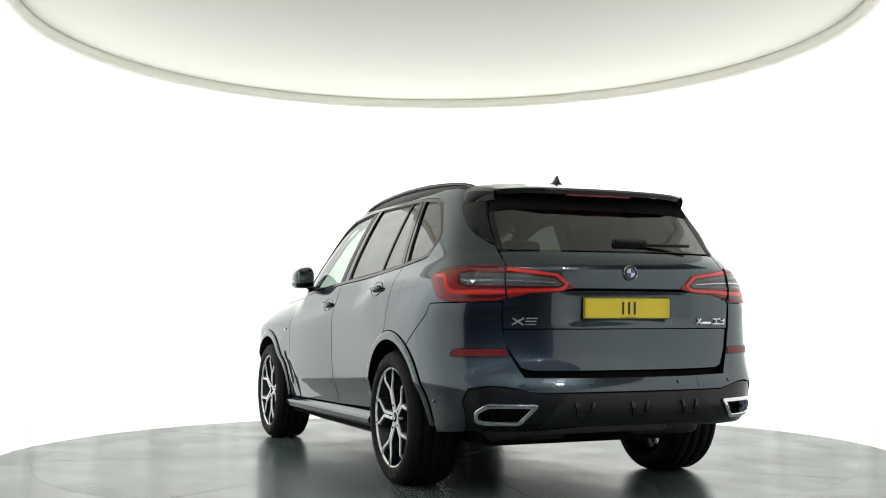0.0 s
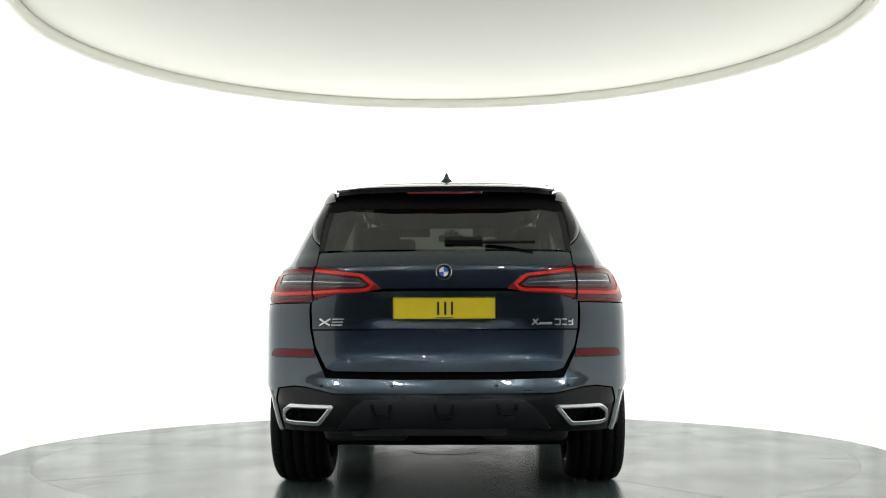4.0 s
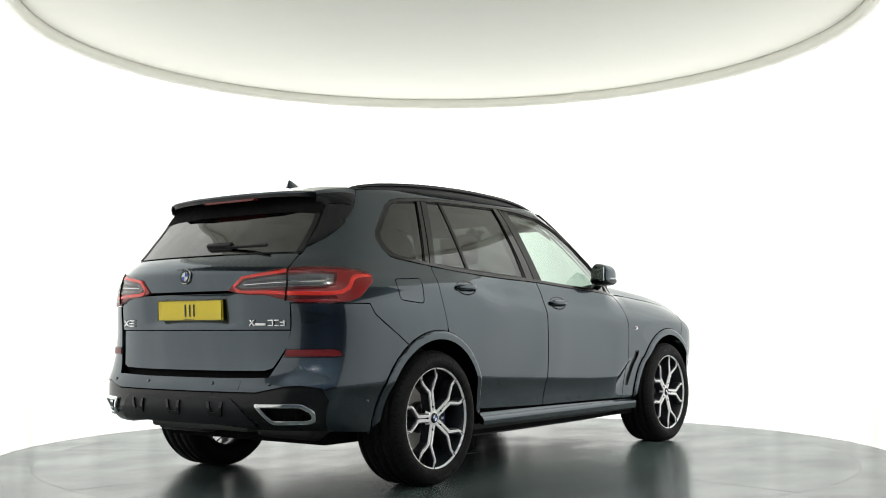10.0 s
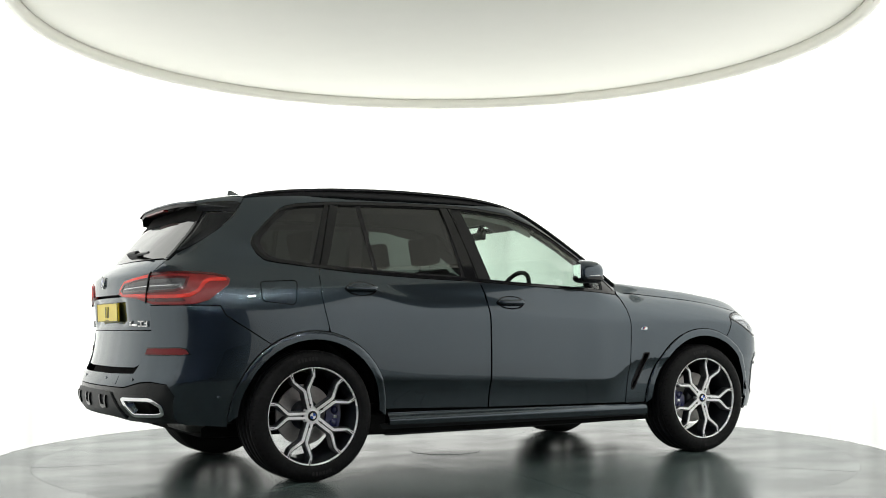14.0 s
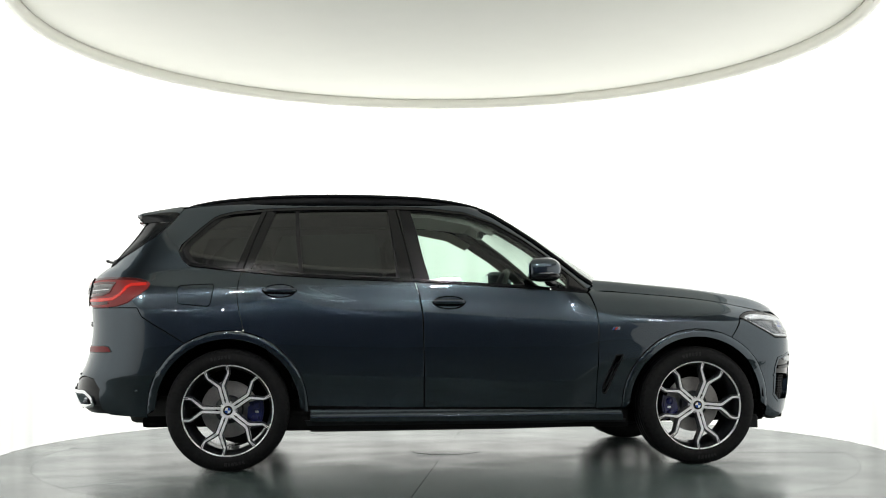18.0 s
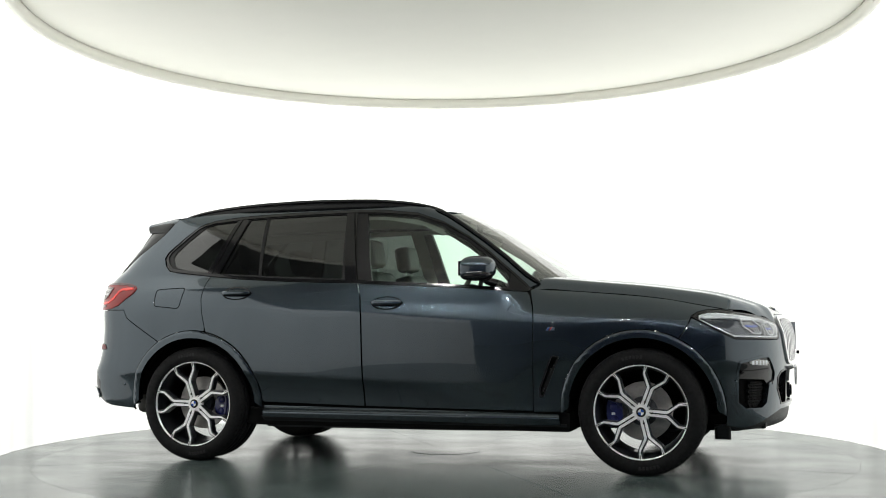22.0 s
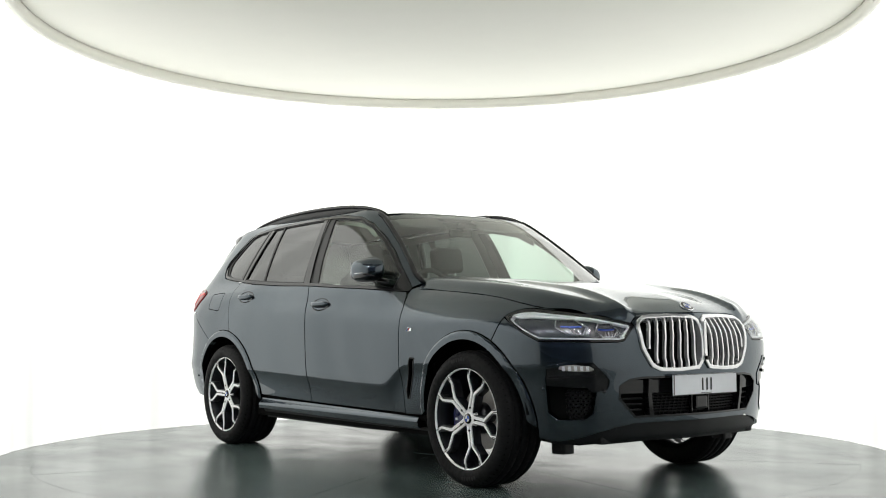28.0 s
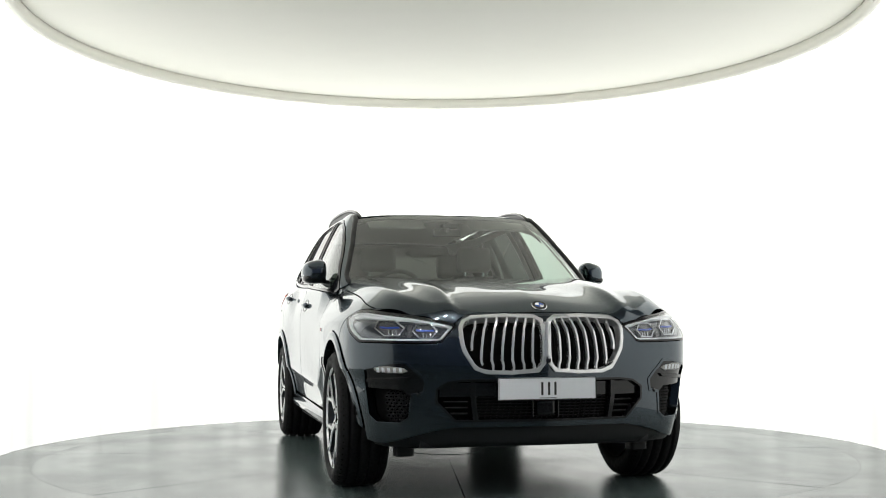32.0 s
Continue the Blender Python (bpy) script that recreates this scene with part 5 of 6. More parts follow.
def headlamps():
    head = HEAD_TOP + HEAD_LOW
    hexa = lambda y, z, r: [BODY.front(y + r * 1.25 * math.cos(radians(60 * i)), z + r * math.sin(radians(60 * i))) for i in range(6)]
    for mir in (False, True):
        base = panel("headlamp", grow(head, 0.004), BODY.at, LINER, car, off=-0.10, mirror=mir, label="clear headlamp with silver outlines and blue glints")
        panel("lamp_housing", grow(head, -0.004), BODY.at, LAMP_GREY, base, off=-0.026, mirror=mir, thick=0.004)
        ring_panel("lamp_gasket", grow(head, 0.002), 0.008, BODY.at, GLOSS_BLACK, base, off=0.0, mirror=mir, step=0.02)
        low = [(s, z + 0.012) for s, z in HEAD_LOW[::-1]][:-1]
        panel("light_strip", strip([HEAD_TOP[1][:1] + (0.945,)] + low, 0.0065), BODY.at, SILVER, base, off=-0.006, thick=0.02, mirror=mir, step=0.015)
        tp = [(s, z - 0.014) for s, z in HEAD_TOP[1:]]
        panel("upper_strip", strip(tp, 0.0065), BODY.at, SILVER, base, off=-0.006, thick=0.02, mirror=mir, step=0.015)
        panel("inner_strip", strip([tp[-1], F((-0.500, 0.880))[0], F((-0.545, 0.822))[0]], 0.008), BODY.at, SILVER, base, off=-0.006, thick=0.02, mirror=mir, step=0.015)
        wedge = S((1.845, 0.945), (1.87, 0.960), (1.93, 0.963)) + F((-0.66, 0.931), (-0.58, 0.910), (-0.66, 0.922)) + S((1.95, 0.944), (1.88, 0.938))
        panel("lamp_reflector", wedge, BODY.at, SILVER, base, off=-0.012, thick=0.01, mirror=mir, step=0.02)
        for y, z, r in ((-0.615, 0.868, 0.046), (-0.765, 0.885, 0.050)):
            hx = hexa(y, z, r)
            ring_panel("light_ring", hx[:], 0.0035, BODY.at, SATIN, base, off=-0.010, thick=0.015, mirror=mir, step=0.015)
            panel("projector", grow(hx, -0.012), BODY.at, SMOKE, base, off=-0.020, mirror=mir, step=0.02)
            panel("blue_blade", F(*strip([(y - 0.040, z + 0.006), (y - 0.01, z + 0.002), (y + 0.038, z + 0.004)], 0.006)), BODY.at, GLINT, base, off=-0.013, thick=0.012, mirror=mir, step=0.015)
            for k in range(3):
                panel("led_fin", F(*strip([(y + 0.022 - 0.016 * k, z - 0.034), (y + 0.022 - 0.016 * k, z - 0.012)], 0.003)), BODY.at, SATIN, base, off=-0.013, thick=0.01, mirror=mir, step=0.015)
        panel("lamp_step", F(*strip([(-0.69, 0.83), (-0.675, 0.90)], 0.016)), BODY.at, SMOKE, base, off=-0.014, thick=0.02, mirror=mir, step=0.02)
        panel("lens", grow(head, -0.003), BODY.at, LENS, base, off=-0.001, thick=0.008, mirror=mir)


grille()
intake()
corner_vents()
headlamps()
hx, hy, hz = hood_at(2.245, 0)
badge("bonnet_badge", pose(hx, 0, hz + 0.004, 0, 33, 0) @ pose(0, 0, 0, 0, 0, 90), 0.041)


# ---------- tail ----------
RED_LENS = material("tail_lens_red", (0.24, 0.006, 0.006), 0.30, coat=0.1)


def tail_lamps():
    """Red lenses with a smoked window in a dark frame and a bright light guide round it."""
    out = R((-0.325, 1.080), (-0.395, 1.138), (-0.526, 1.168), (-0.655, 1.189)) + S((-2.248, 1.196), (-2.14, 1.194), (-2.05, 1.187), (-1.99, 1.170), (-1.975, 1.154), (-1.988, 1.125), (-2.04, 1.088), (-2.10, 1.042), (-2.165, 1.020), (-2.247, 1.014))
    out += R((-0.72, 1.018), (-0.65, 1.034), (-0.556, 1.055), (-0.431, 1.060))
    win = R((-0.392, 1.098), (-0.430, 1.128), (-0.529, 1.141), (-0.661, 1.153)) + S((-2.243, 1.157), (-2.200, 1.152), (-2.222, 1.108), (-2.262, 1.094)) + R((-0.672, 1.091), (-0.515, 1.087), (-0.41, 1.088))
    for mir in (False, True):
        t = panel("tail_lamp", out, BODY.at, RED_LENS, car, off=0.008, thick=0.03, mirror=mir, step=0.02, lip=0.004, label="red tail lamp with a smoked window")
        kw = dict(mirror=mir, step=0.02)
        rim = out[1:8]
        panel("dark_edge", strip([(a, b - 0.007) for a, b in rim], 0.012), BODY.at, RED_DARK, t, off=0.0105, thick=0.006, **kw)
        panel("window_frame", grow(win, 0.011), BODY.at, RED_DARK, t, holes=[grow(win, 0.0005)], off=0.0125, thick=0.008, **kw)
        panel("smoked_window", win, BODY.at, SMOKE, t, off=0.0095, thick=0.006, **kw)
        for k in range(3):
            line = R((-0.43, 1.096 + 0.010 * k), (-0.66, 1.102 + 0.014 * k)) + S((-2.25, 1.104 + 0.0145 * k), (-2.225, 1.106 + 0.0145 * k))
            panel("window_rib", strip(line, 0.0025), BODY.at, SATIN if k == 1 else DARK_ALLOY, t, off=0.0112, thick=0.004, mirror=mir, step=0.03)
        s0, s1 = win[1][0], win[4][0]
        for k in range(16):
            sk = s0 + (s1 - s0) * (k + 0.8) / 17
            panel("optic_rib", strip([(sk, 1.098), (sk, 1.134 + 0.014 * k / 16)], 0.0022), BODY.at, DARK_ALLOY, t, off=0.0108, thick=0.003, mirror=mir, step=0.05)
        sweep = R((-0.66, 1.172), (-0.53, 1.157), (-0.418, 1.142), (-0.364, 1.098), (-0.382, 1.075), (-0.45, 1.071), (-0.56, 1.068), (-0.66, 1.060)) + S((-2.262, 1.056), (-2.195, 1.062), (-2.150, 1.088), (-2.115, 1.132), (-2.085, 1.148), (-1.995, 1.152))
        panel("light_guide", strip(sweep, 0.014), BODY.at, RED, t, off=0.0125, thick=0.008, lip=0.003, **kw)
        low = R((-0.66, 1.040), (-0.735, 1.030)) + S((-2.255, 1.028), (-2.215, 1.030), (-2.225, 1.044)) + R((-0.70, 1.046))
        panel("reverse_lens", low, BODY.at, RED_DARK, t, off=0.0105, thick=0.006, **kw)
        panel("lamp_joint", R(*strip([(-0.668, 1.022), (-0.664, 1.192)], 0.005)), BODY.at, LINER, t, off=0.017, thick=0.008, **kw)
        refl = R((-0.673, 0.770), (-0.664, 0.735)) + S((-2.235, 0.735), (-2.20, 0.740), (-2.215, 0.765), (-2.24, 0.772))
        rf = panel("reflector", grow(refl, 0.004), BODY.at, GLOSS_BLACK, car, off=0.002, mirror=mir, step=0.02, label="dark red rear reflector")
        panel("reflector_lens", grow(refl, -0.002), BODY.at, RED_DEEP, rf, off=0.005, thick=0.006, mirror=mir, step=0.02)


RED_DEEP = material("reflector_red", (0.17, 0.010, 0.013), 0.35, spec=0.3, bump=0.2, bump_scale=300)
tail_lamps()
plate_on("rear_plate", -2.432, 0.978, -2.5, -1, PLATE_Y, "yellow rear number plate with dark bars")
badge("tailgate_badge", look((-2.463, 0, 1.160), (-1.0, 0, 1.05)) @ pose(0, 0, 0.004), 0.041)


def tail_script():
    """Model lettering kept as plain chrome bars."""
    def bars(y0, z0, w, h, marks):
        for (a, b, u0, u1, th) in marks:
            line = [(y0 - w * a, z0 + h * u0), (y0 - w * b, z0 + h * u1)]
            panel("script_bar", R(*strip(line, th)), BODY.at, GRILLE, car, off=0.004, thick=0.016, step=0.03, label="chrome tailgate script bar")
    bars(0.640, 0.893, 0.13, 0.034, ((0.0, 0.45, 0.0, 1.0, 0.0065), (0.02, 0.42, 1.0, 0.0, 0.0065), (0.55, 0.98, 0.95, 0.95, 0.0045), (0.52, 0.94, 0.5, 0.5, 0.0045), (0.50, 0.92, 0.05, 0.05, 0.0045)))
    bars(-0.445, 0.893, 0.21, 0.030, ((0.0, 0.14, 0.0, 1.0, 0.0045), (0.02, 0.14, 1.0, 0.0, 0.0045), (0.17, 0.48, 0.25, 0.25, 0.010), (0.55, 0.68, 0.95, 0.95, 0.0045), (0.55, 0.68, 0.05, 0.05, 0.0045), (0.68, 0.68, 0.0, 1.0, 0.0045),
                                   (0.73, 0.84, 0.95, 0.95, 0.0045), (0.73, 0.84, 0.05, 0.05, 0.0045), (0.89, 0.99, 0.05, 0.05, 0.0045), (0.99, 0.99, 0.0, 1.0, 0.0045), (0.89, 0.99, 0.6, 0.6, 0.0045)))


def wiper():
    w = part("rear_wiper", box(0.03, 0.20, 0.05, 0.014, 3, at=(0, 0, 0)), PLASTIC, car, smooth=False)
    w.matrix_basis = pose(-2.303, -0.10, 1.325, 0, -35, 0)
    part("wiper_blade", box(0.014, 0.30, 0.014, 0.004, at=(-0.012, -0.22, 0.004)), SEAL, w)
    part("wiper_shaft", box(0.05, 0.05, 0.04, 0.012, at=(0.01, 0.075, -0.012)), PLASTIC, w)
    sq = rounded([(-0.445, 0.567), (-0.445, 0.612), (-0.39, 0.612), (-0.39, 0.567)], 0.008)
    panel("tow_cover", R(*sq), BODY.at, PAINT, car, off=0.0018, thick=0.004, step=0.015)
    for y in (-0.62, -0.26, 0.26, 0.62):
        px, py, pz = BODY.at(*BODY.rear(y, 0.595))
        ob = part("park_sensor", lathe([(0.0005, 0.001), (0.009, 0.0008), (0.010, -0.004)], 16), PAINT, car, smooth=True)
        ob.matrix_basis = look((px, py, pz), (px + 1.0, py * 0.8, pz)) @ pose(0, 0, 0.003)


def fin():
    """The shark-fin aerial."""
    prof = [(-1.50, 0.0), (-1.54, 0.012), (-1.60, 0.030), (-1.655, 0.058), (-1.675, 0.064), (-1.682, 0.055), (-1.690, 0.0)]
    bm = bmesh.new()
    rows = []
    for x, h in prof:
        z = roof_at(x, 0)[2]
        w = 0.046 * (0.55 + 0.45 * ease(-x, 1.5, 1.62))
        rows.append([bm.verts.new((x, -w, z - 0.004)), bm.verts.new((x, -w * 0.35, z + h * 0.5)), bm.verts.new((x, -0.003, z + h)), bm.verts.new((x, 0.003, z + h)), bm.verts.new((x, w * 0.35, z + h * 0.5)), bm.verts.new((x, w, z - 0.004))])
    for a, b in zip(rows, rows[1:]):
        for k in range(5):
            bm.faces.new((a[k], a[k + 1], b[k + 1], b[k]))
    bm.faces.new(rows[-1])
    part("aerial_fin", bm, PAINT, car, smooth=True)


tail_script()
wiper()
fin()


# ---------- sides ----------
def tube(name, pts, ry, rz, mat, parent, n=12, label=""):
    """A rounded bar swept along points, with its own half height and half width."""
    bm = bmesh.new()
    rows = []
    for i, p in enumerate(pts):
        a, b = Vector(pts[max(0, i - 1)]), Vector(pts[min(len(pts) - 1, i + 1)])
        t = (b - a).normalized()
        side = t.cross(Vector((0, 0, 1))).normalized()
        up = side.cross(t)
        k = 0.35 if i in (0, len(pts) - 1) else 1.0
        rows.append([bm.verts.new(Vector(p) + side * ry * k * math.cos(2 * math.pi * j / n) + up * rz * k * math.sin(2 * math.pi * j / n)) for j in range(n)])
    for a, b in zip(rows, rows[1:]):
        for j in range(n):
            bm.faces.new((a[j], a[(j + 1) % n], b[(j + 1) % n], b[j]))
    bm.faces.new(rows[0][::-1])
    bm.faces.new(rows[-1])
    return part(name, bm, mat, parent, label, smooth=True)


rail_x = smooth_curve([(-1.80, 1.672), (-1.72, 1.692), (-1.609, 1.713), (-1.383, 1.736), (-1.12, 1.750), (-0.743, 1.757), (-0.366, 1.749), (-0.139, 1.731), (0.011, 1.707), (0.124, 1.677), (0.205, 1.638)])
for sy in (-1, 1):
    pts = []
    for i in range(41):
        x = -1.80 + 2.005 * i / 40
        pts.append((x, sy * (0.605 + 0.022 * math.sin(math.pi * (i / 40)) - 0.035 * ease(-x, 1.0, 1.8)), rail_x(x) - 0.012))
    tube("roof_rail", pts, 0.014, 0.011, GLOSS_BLACK, car, label="black roof rail")
    foot = [(x, sy * (0.60 + 0.022 * math.sin(math.pi * (x + 1.8) / 2.005) - 0.035 * ease(-x, 1.0, 1.8)), (rail_x(x) + roof_at(x, 0.60)[2]) / 2 - 0.012) for x in [-1.76 + 1.93 * i / 30 for i in range(31)]]
    tube("rail_base", foot, 0.009, 0.023, SEAL, car)


for sy in (-1, 1):
    line = []
    for i in range(len(PILLAR) - 1):
        for k in range(4):
            a, b = PILLAR[i], PILLAR[i + 1]
            px, py, pz = CABIN.at(*CABIN.side(a[0] + (b[0] - a[0]) * k / 4, a[1] + (b[1] - a[1]) * k / 4))
            line.append((px + 0.006, py * (1 if sy < 0 else -1), pz + 0.004))
    tube("screen_moulding", line, 0.017, 0.010, SEAL, car, 10)


def handle(x, z):
    for mir in (False, True):
        cup = rounded([(x - 0.112, z), (x - 0.075, z + 0.034), (x, z + 0.046), (x + 0.075, z + 0.034), (x + 0.112, z), (x + 0.075, z - 0.034), (x, z - 0.046), (x - 0.075, z - 0.034)], 0.03)

        def bowl(s, zz, s0=BODY.side(x, z)[0]):
            px, py, pz = BODY.at(s, zz)
            r = math.hypot((s - s0) / 0.112, (zz - z) / 0.046)
            return (px, py + 0.014 * max(0.0, 1 - r * r), pz)
        c = panel("handle_cup", S(*cup), bowl, GLOSS_BLACK, car, off=0.0045, thick=0.008, mirror=mir, step=0.02)
        grip = []
        for i in range(13):
            u = -1 + 2 * i / 12
            px, py, pz = BODY.at(*BODY.side(x + 0.106 * u, z + 0.004))
            grip.append((px, (py - 0.018 * (1 - u ** 4) - 0.004) * (-1 if mir else 1), pz))
        tube("grip", grip, 0.012, 0.016, PAINT, c, 14)


handle(-0.116, 1.036)
handle(-1.178, 1.110)


def mirrors():
    for sy in (-1, 1):
        bm = bmesh.new()
        bmesh.ops.create_uvsphere(bm, u_segments=36, v_segments=24, radius=1)
        for v in bm.verts:
            x, y, z = v.co
            sq = lambda q, e: math.copysign(abs(q) ** e, q)
            x, y, z = sq(x, 0.75 if x > 0 else 0.45), sq(y, 0.66), sq(z, 0.78 if z > 0 else 0.6)
            out = 0.5 + 0.5 * y * sy
            lift = 1 - 0.22 * out
            v.co = (x * (0.118 if x > 0 else 0.085) - 0.036 * out, y * 0.077, (z * 0.086 * lift if z > 0 else z * 0.070) - 0.008 * out)
        m = part("door_mirror", bm, PAINT, car, "painted door mirror with black foot", smooth=True)
        m.matrix_basis = pose(0.500, sy * 0.962, 1.250, 0, 0, 0)
        strip_ob = tube("indicator_strip", [(-0.10, sy * 0.066, -0.034), (-0.03, sy * 0.076, -0.032), (0.02, sy * 0.072, -0.030), (0.055, sy * 0.056, -0.028), (0.078, sy * 0.034, -0.026)], 0.005, 0.004, SATIN, m, 8)
        bm = bmesh.new()
        bmesh.ops.create_uvsphere(bm, u_segments=28, v_segments=14, radius=1)
        for v in bm.verts:
            v.co = (math.copysign(abs(v.co.x) ** 0.6, v.co.x) * 0.10 - 0.012, math.copysign(abs(v.co.y) ** 0.6, v.co.y) * 0.076, v.co.z * 0.034 - 0.048)
        part("lower_shell", bm, GLOSS_BLACK, m, smooth=True)
        mg = part("mirror_glass", box(0.004, 0.118, 0.092, 0.001), CHROME, m)
        mg.matrix_basis = pose(-0.1035, 0, -0.004, 0, 0, 13 * sy)
        tube("mirror_foot", [(0.50, sy * 0.935, 1.188), (0.54, sy * 0.880, 1.168), (0.60, sy * 0.83, 1.15), (0.66, sy * 0.80, 1.14)], 0.030, 0.026, GLOSS_BLACK, car)
    tri = [(0.665, 1.120), (0.795, 1.108), (0.745, 1.168), (0.675, 1.225)]
    both("sail_panel", C(*tri), CABIN.at, GLOSS_BLACK, car, off=0.0)


def small():
    for mir in (False, True):
        b = panel("wing_badge", S((0.925, 0.860), (0.940, 0.878), (0.978, 0.878), (0.978, 0.860)), BODY.at, CHROME, car, off=0.003, thick=0.004, mirror=mir, step=0.02, label="small chrome wing badge")
        for k, c in enumerate((BLUE, INK, RED)):
            x = 0.928 + 0.008 * k
            panel("badge_stripe", S((x, 0.861), (x + 0.014, 0.877), (x + 0.020, 0.877), (x + 0.006, 0.861)), BODY.at, c, b, off=0.0045, thick=0.002, mirror=mir, step=0.02)
        for x, z in ((-2.04, 0.50), (2.03, 0.56)):
            px, py, pz = BODY.at(*BODY.side(x, z))
            ob = part("side_sensor", lathe([(0.0005, 0.002), (0.009, 0.0015), (0.010, -0.004)], 16), PAINT, car, smooth=True)
            yy = -py if mir else py
            ob.matrix_basis = look((px, yy, pz), (px * 0.85, 0, pz)) @ pose(0, 0, 0.003)


mirrors()
small()


# ---------- cabin ----------
def seat(name, x, y, wide, back_tilt=16):
    s = new(name)
    s.parent = car
    s["label"] = "black leather car seat"
    s.matrix_basis = pose(x, y, 0.36)
    part("cushion", box(0.54, wide, 0.20, 0.06, 4, at=(0.08, 0, 0.22)), LEATHER, s, smooth=True)
    bm = box(0.16, wide, 0.66, 0.07, 4, at=(0, 0, 0.33))
    for v in bm.verts:
        v.co.y *= 1 - 0.22 * ease(v.co.z, 0.35, 0.66)
    bmesh.ops.rotate(bm, cent=(0, 0, 0), matrix=Matrix.Rotation(radians(-back_tilt), 3, "Y"), verts=bm.verts)
    bmesh.ops.translate(bm, vec=(-0.22, 0, 0.26), verts=bm.verts)
    part("backrest", bm, LEATHER, s, smooth=True)
    bm = box(0.11, 0.26, 0.19, 0.054, 5)
    bmesh.ops.rotate(bm, cent=(0, 0, 0), matrix=Matrix.Rotation(radians(-back_tilt + 6), 3, "Y"), verts=bm.verts)
    bmesh.ops.translate(bm, vec=(-0.415, 0, 1.03), verts=bm.verts)
    part("headrest", bm, LEATHER, s, smooth=True)
    for dy in (-0.07, 0.07):
        part("headrest_post", box(0.012, 0.012, 0.14, 0.004, at=(-0.405, dy, 0.90)), CHROME, s)
    return s


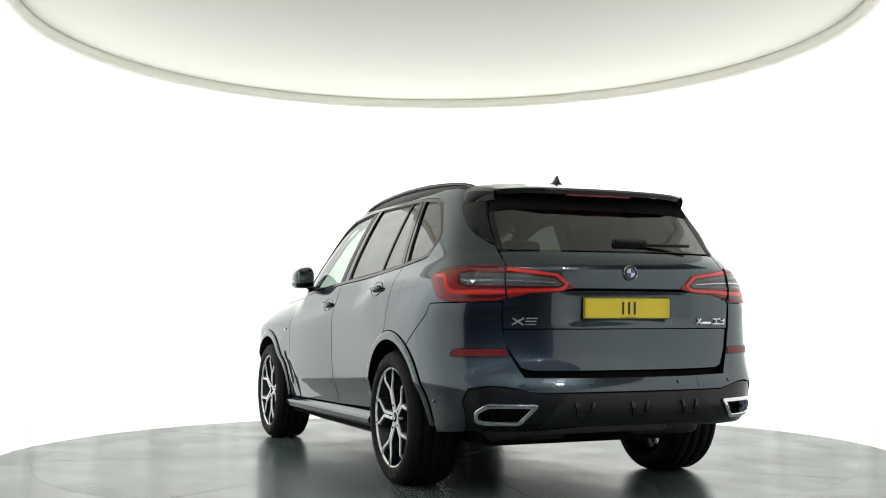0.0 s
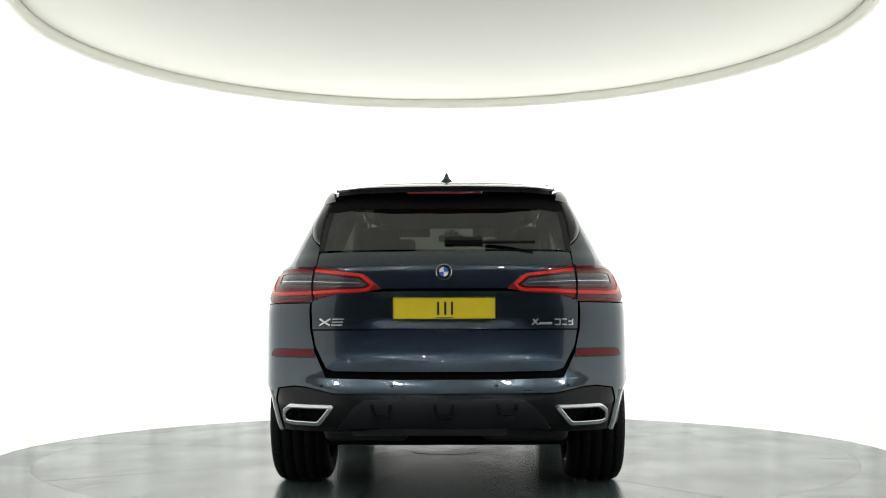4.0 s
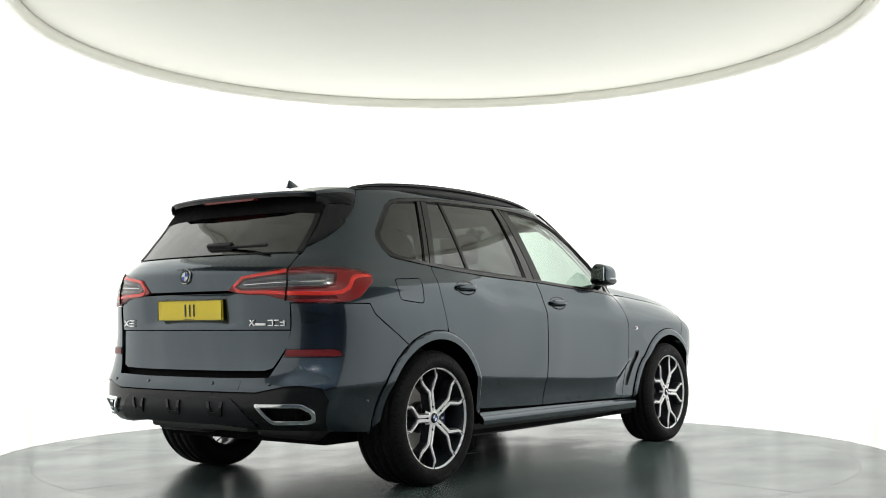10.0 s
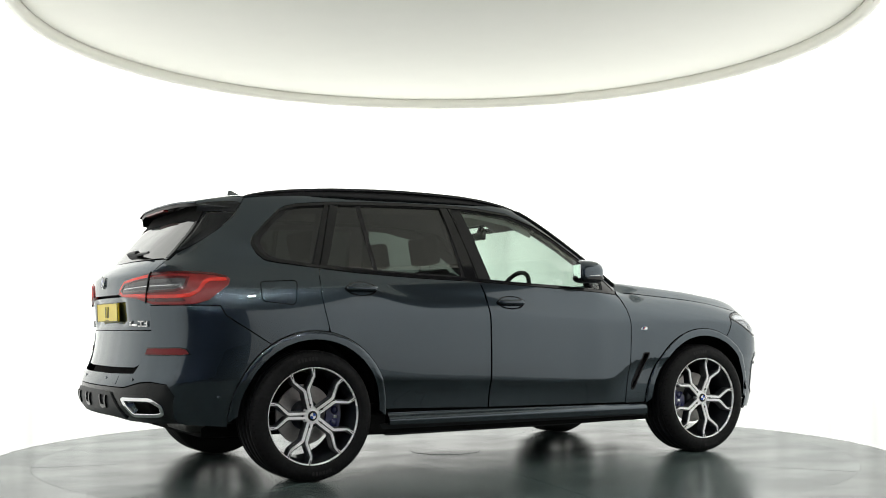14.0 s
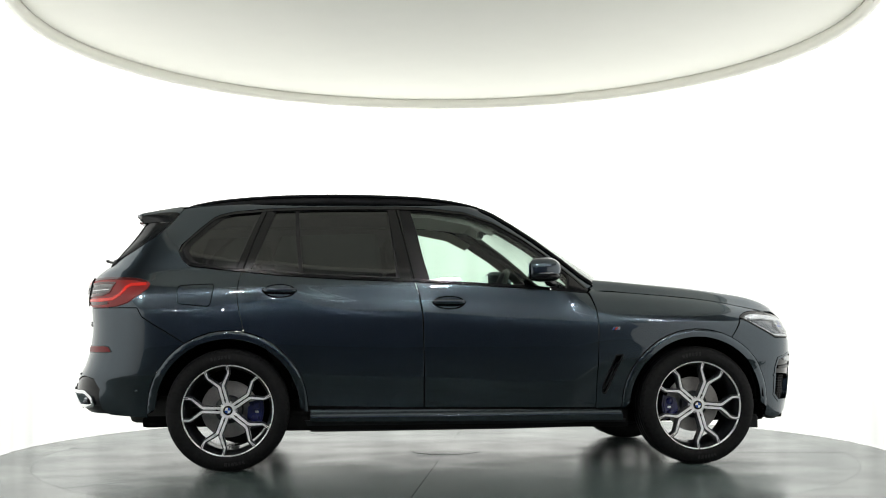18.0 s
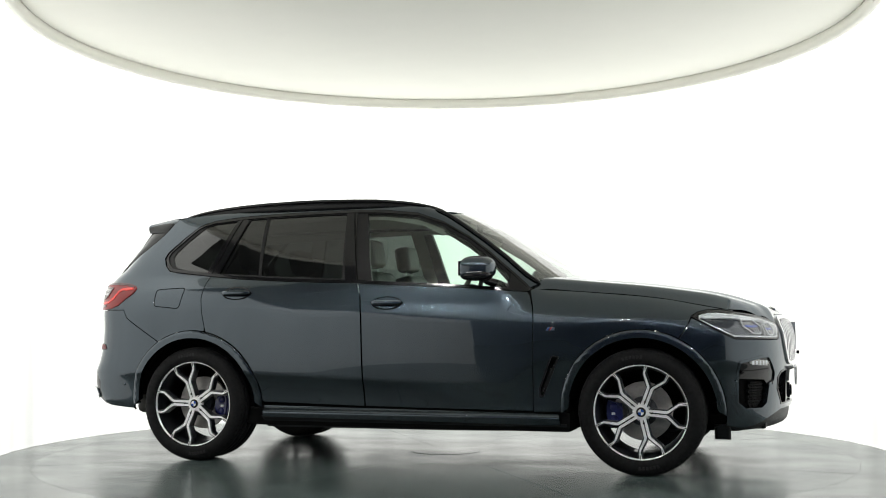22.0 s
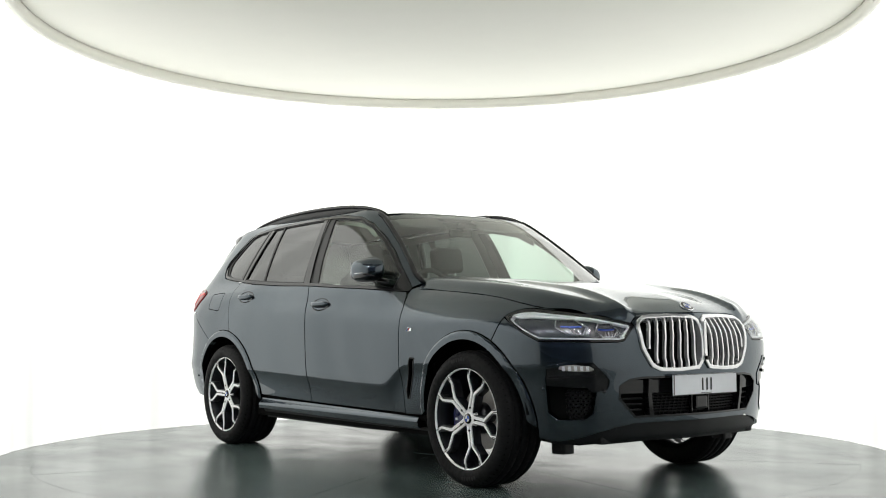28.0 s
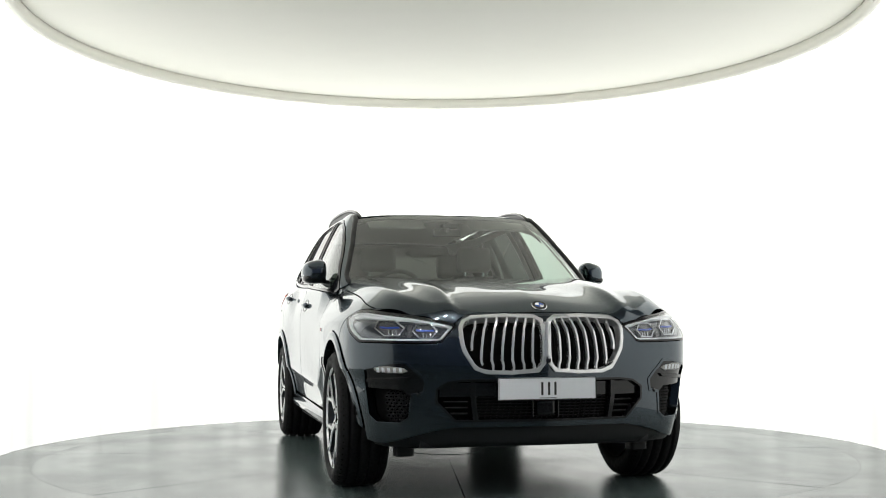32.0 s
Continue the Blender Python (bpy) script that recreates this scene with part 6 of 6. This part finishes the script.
def cabin():
    for y in (-0.37, 0.37):
        seat("front_seat", -0.02, y, 0.52)
    for y in (-0.42, 0.42):
        seat("rear_seat", -0.92, y, 0.50, 20)
    part("bench_middle", box(0.16, 0.36, 0.58, 0.06, 3, at=(-1.24, 0, 0.86)), LEATHER, car, smooth=True)
    panel("dashboard", [(0.93, -0.70), (0.93, 0.70), (0.45, 0.76), (0.45, -0.76)], lambda x, y: (x, y, 1.125 - 0.12 * ease(0.75 - x, 0, 0.32)), LEATHER, car, thick=0.25)
    part("dash_front", box(0.10, 1.46, 0.34, 0.05, 3, at=(0.45, 0, 0.86)), LEATHER, car)
    part("binnacle", box(0.18, 0.36, 0.07, 0.03, 3, at=(0.53, -0.37, 1.115)), LEATHER, car)
    sw = new("steering_wheel")
    sw.parent = car
    sw.matrix_basis = pose(0.27, -0.37, 1.10, 0, -65, 0)
    bm = bmesh.new()
    n, k = 40, 10
    rows = []
    for i in range(n):
        a = 2 * math.pi * i / n
        rows.append([bm.verts.new(((0.180 + 0.016 * math.cos(2 * math.pi * j / k)) * math.cos(a), (0.180 + 0.016 * math.cos(2 * math.pi * j / k)) * math.sin(a), 0.016 * math.sin(2 * math.pi * j / k))) for j in range(k)])
    for i in range(n):
        for j in range(k):
            bm.faces.new((rows[i][j], rows[(i + 1) % n][j], rows[(i + 1) % n][(j + 1) % k], rows[i][(j + 1) % k]))
    part("wheel_rim", bm, LEATHER, sw, smooth=True)
    part("airbag_pad", box(0.15, 0.17, 0.05, 0.02, 3), LEATHER, sw)
    for a in (90, 270, 180):
        bm = box(0.17, 0.03, 0.016, 0.005, at=(0.095, 0, 0))
        bmesh.ops.rotate(bm, cent=(0, 0, 0), matrix=Matrix.Rotation(radians(a), 3, "Z"), verts=bm.verts)
        part("wheel_spoke", bm, SATIN, sw)
    hl = [(0.16, -0.50), (-1.9, -0.50), (-1.9, 0.50), (0.16, 0.50)]
    panel("headliner", hl, lambda x, y: (x, y, roof_at(x, y)[2] - 0.06), HEADLINER, car, thick=0.004)
    side = [(-1.9, 1.585), (-1.45, 1.60), (-0.4, 1.64), (-0.2, 1.63), (0.05, 1.58), (0.2, 1.51), (0.25, 1.56), (0.1, 1.64), (-0.1, 1.675), (-1.9, 1.66)]
    both("roof_trim", C(*side), CABIN.at, HEADLINER, car, off=-0.055, thick=0.004)
    for x0, x1, w in ((-0.37, -0.45, 0.10), (-1.43, -1.28, 0.10)):
        both("pillar_trim", C(*strip([(x0, 1.15), (x1, 1.64)], w)), CABIN.at, HEADLINER, car, off=-0.05, thick=0.004)
    ap = [(0.70, 1.14), (0.57, 1.29), (0.40, 1.415), (0.20, 1.535), (0.26, 1.57), (0.45, 1.45), (0.62, 1.32), (0.75, 1.19)]
    both("screen_pillar_trim", C(*ap), CABIN.at, LEATHER, car, off=-0.045, thick=0.004)
    dp = [(-1.80, 1.24), (-1.84, 1.45), (-1.76, 1.62), (-1.88, 1.66), (-2.02, 1.5), (-2.12, 1.40), (-2.2, 1.29), (-2.15, 1.20)]
    both("rear_pillar_trim", C(*dp), CABIN.at, HEADLINER, car, off=-0.05, thick=0.004)
    dt = [(0.75, 1.09), (-0.3, 1.15), (-1.4, 1.20), (-1.9, 1.25), (-1.9, 0.9), (-1.3, 0.9), (0.75, 0.8)]
    both("door_trim", S(*dt), BODY.at, LEATHER, car, off=-0.09, step=0.08)
    part("load_cover", box(0.70, 1.30, 0.02, 0.006, at=(-1.72, 0, 1.10)), LEATHER, car)
    part("rear_view_mirror", box(0.03, 0.20, 0.055, 0.018, 3, at=(0.215, 0, 1.540)), PLASTIC, car)
    part("mirror_stem", box(0.04, 0.03, 0.07, 0.012, at=(0.245, 0, 1.578)), PLASTIC, car)
    part("sensor_pod", box(0.09, 0.11, 0.03, 0.012, 3, at=(0.285, 0, 1.582)), PLASTIC, car)
    for y in (-0.36, 0.36):
        bm = box(0.16, 0.40, 0.016, 0.006)
        bmesh.ops.rotate(bm, cent=(0, 0, 0), matrix=Matrix.Rotation(radians(28), 3, "Y"), verts=bm.verts)
        bmesh.ops.translate(bm, vec=(0.20, y, 1.60), verts=bm.verts)
        part("sun_visor", bm, HEADLINER, car)


cabin()


# ---------- what moves ----------
def heading(t):
    """The car's heading in degrees, counter-clockwise from the x axis."""
    return 112.407 - 5.89625 * t - 0.1056 * (t / 16 - 1) ** 2


def motions():
    rows_car, rows_table = [], []
    for t in range(0, 33):
        turn = pose(0, 0, 0, 0, 0, heading(t))
        rows_car.append((t, turn @ pose(0.0344, -0.0475, 0.0)))
        rows_table.append((t, turn))
    walk(car, rows_car)
    walk(table, rows_table)


motions()
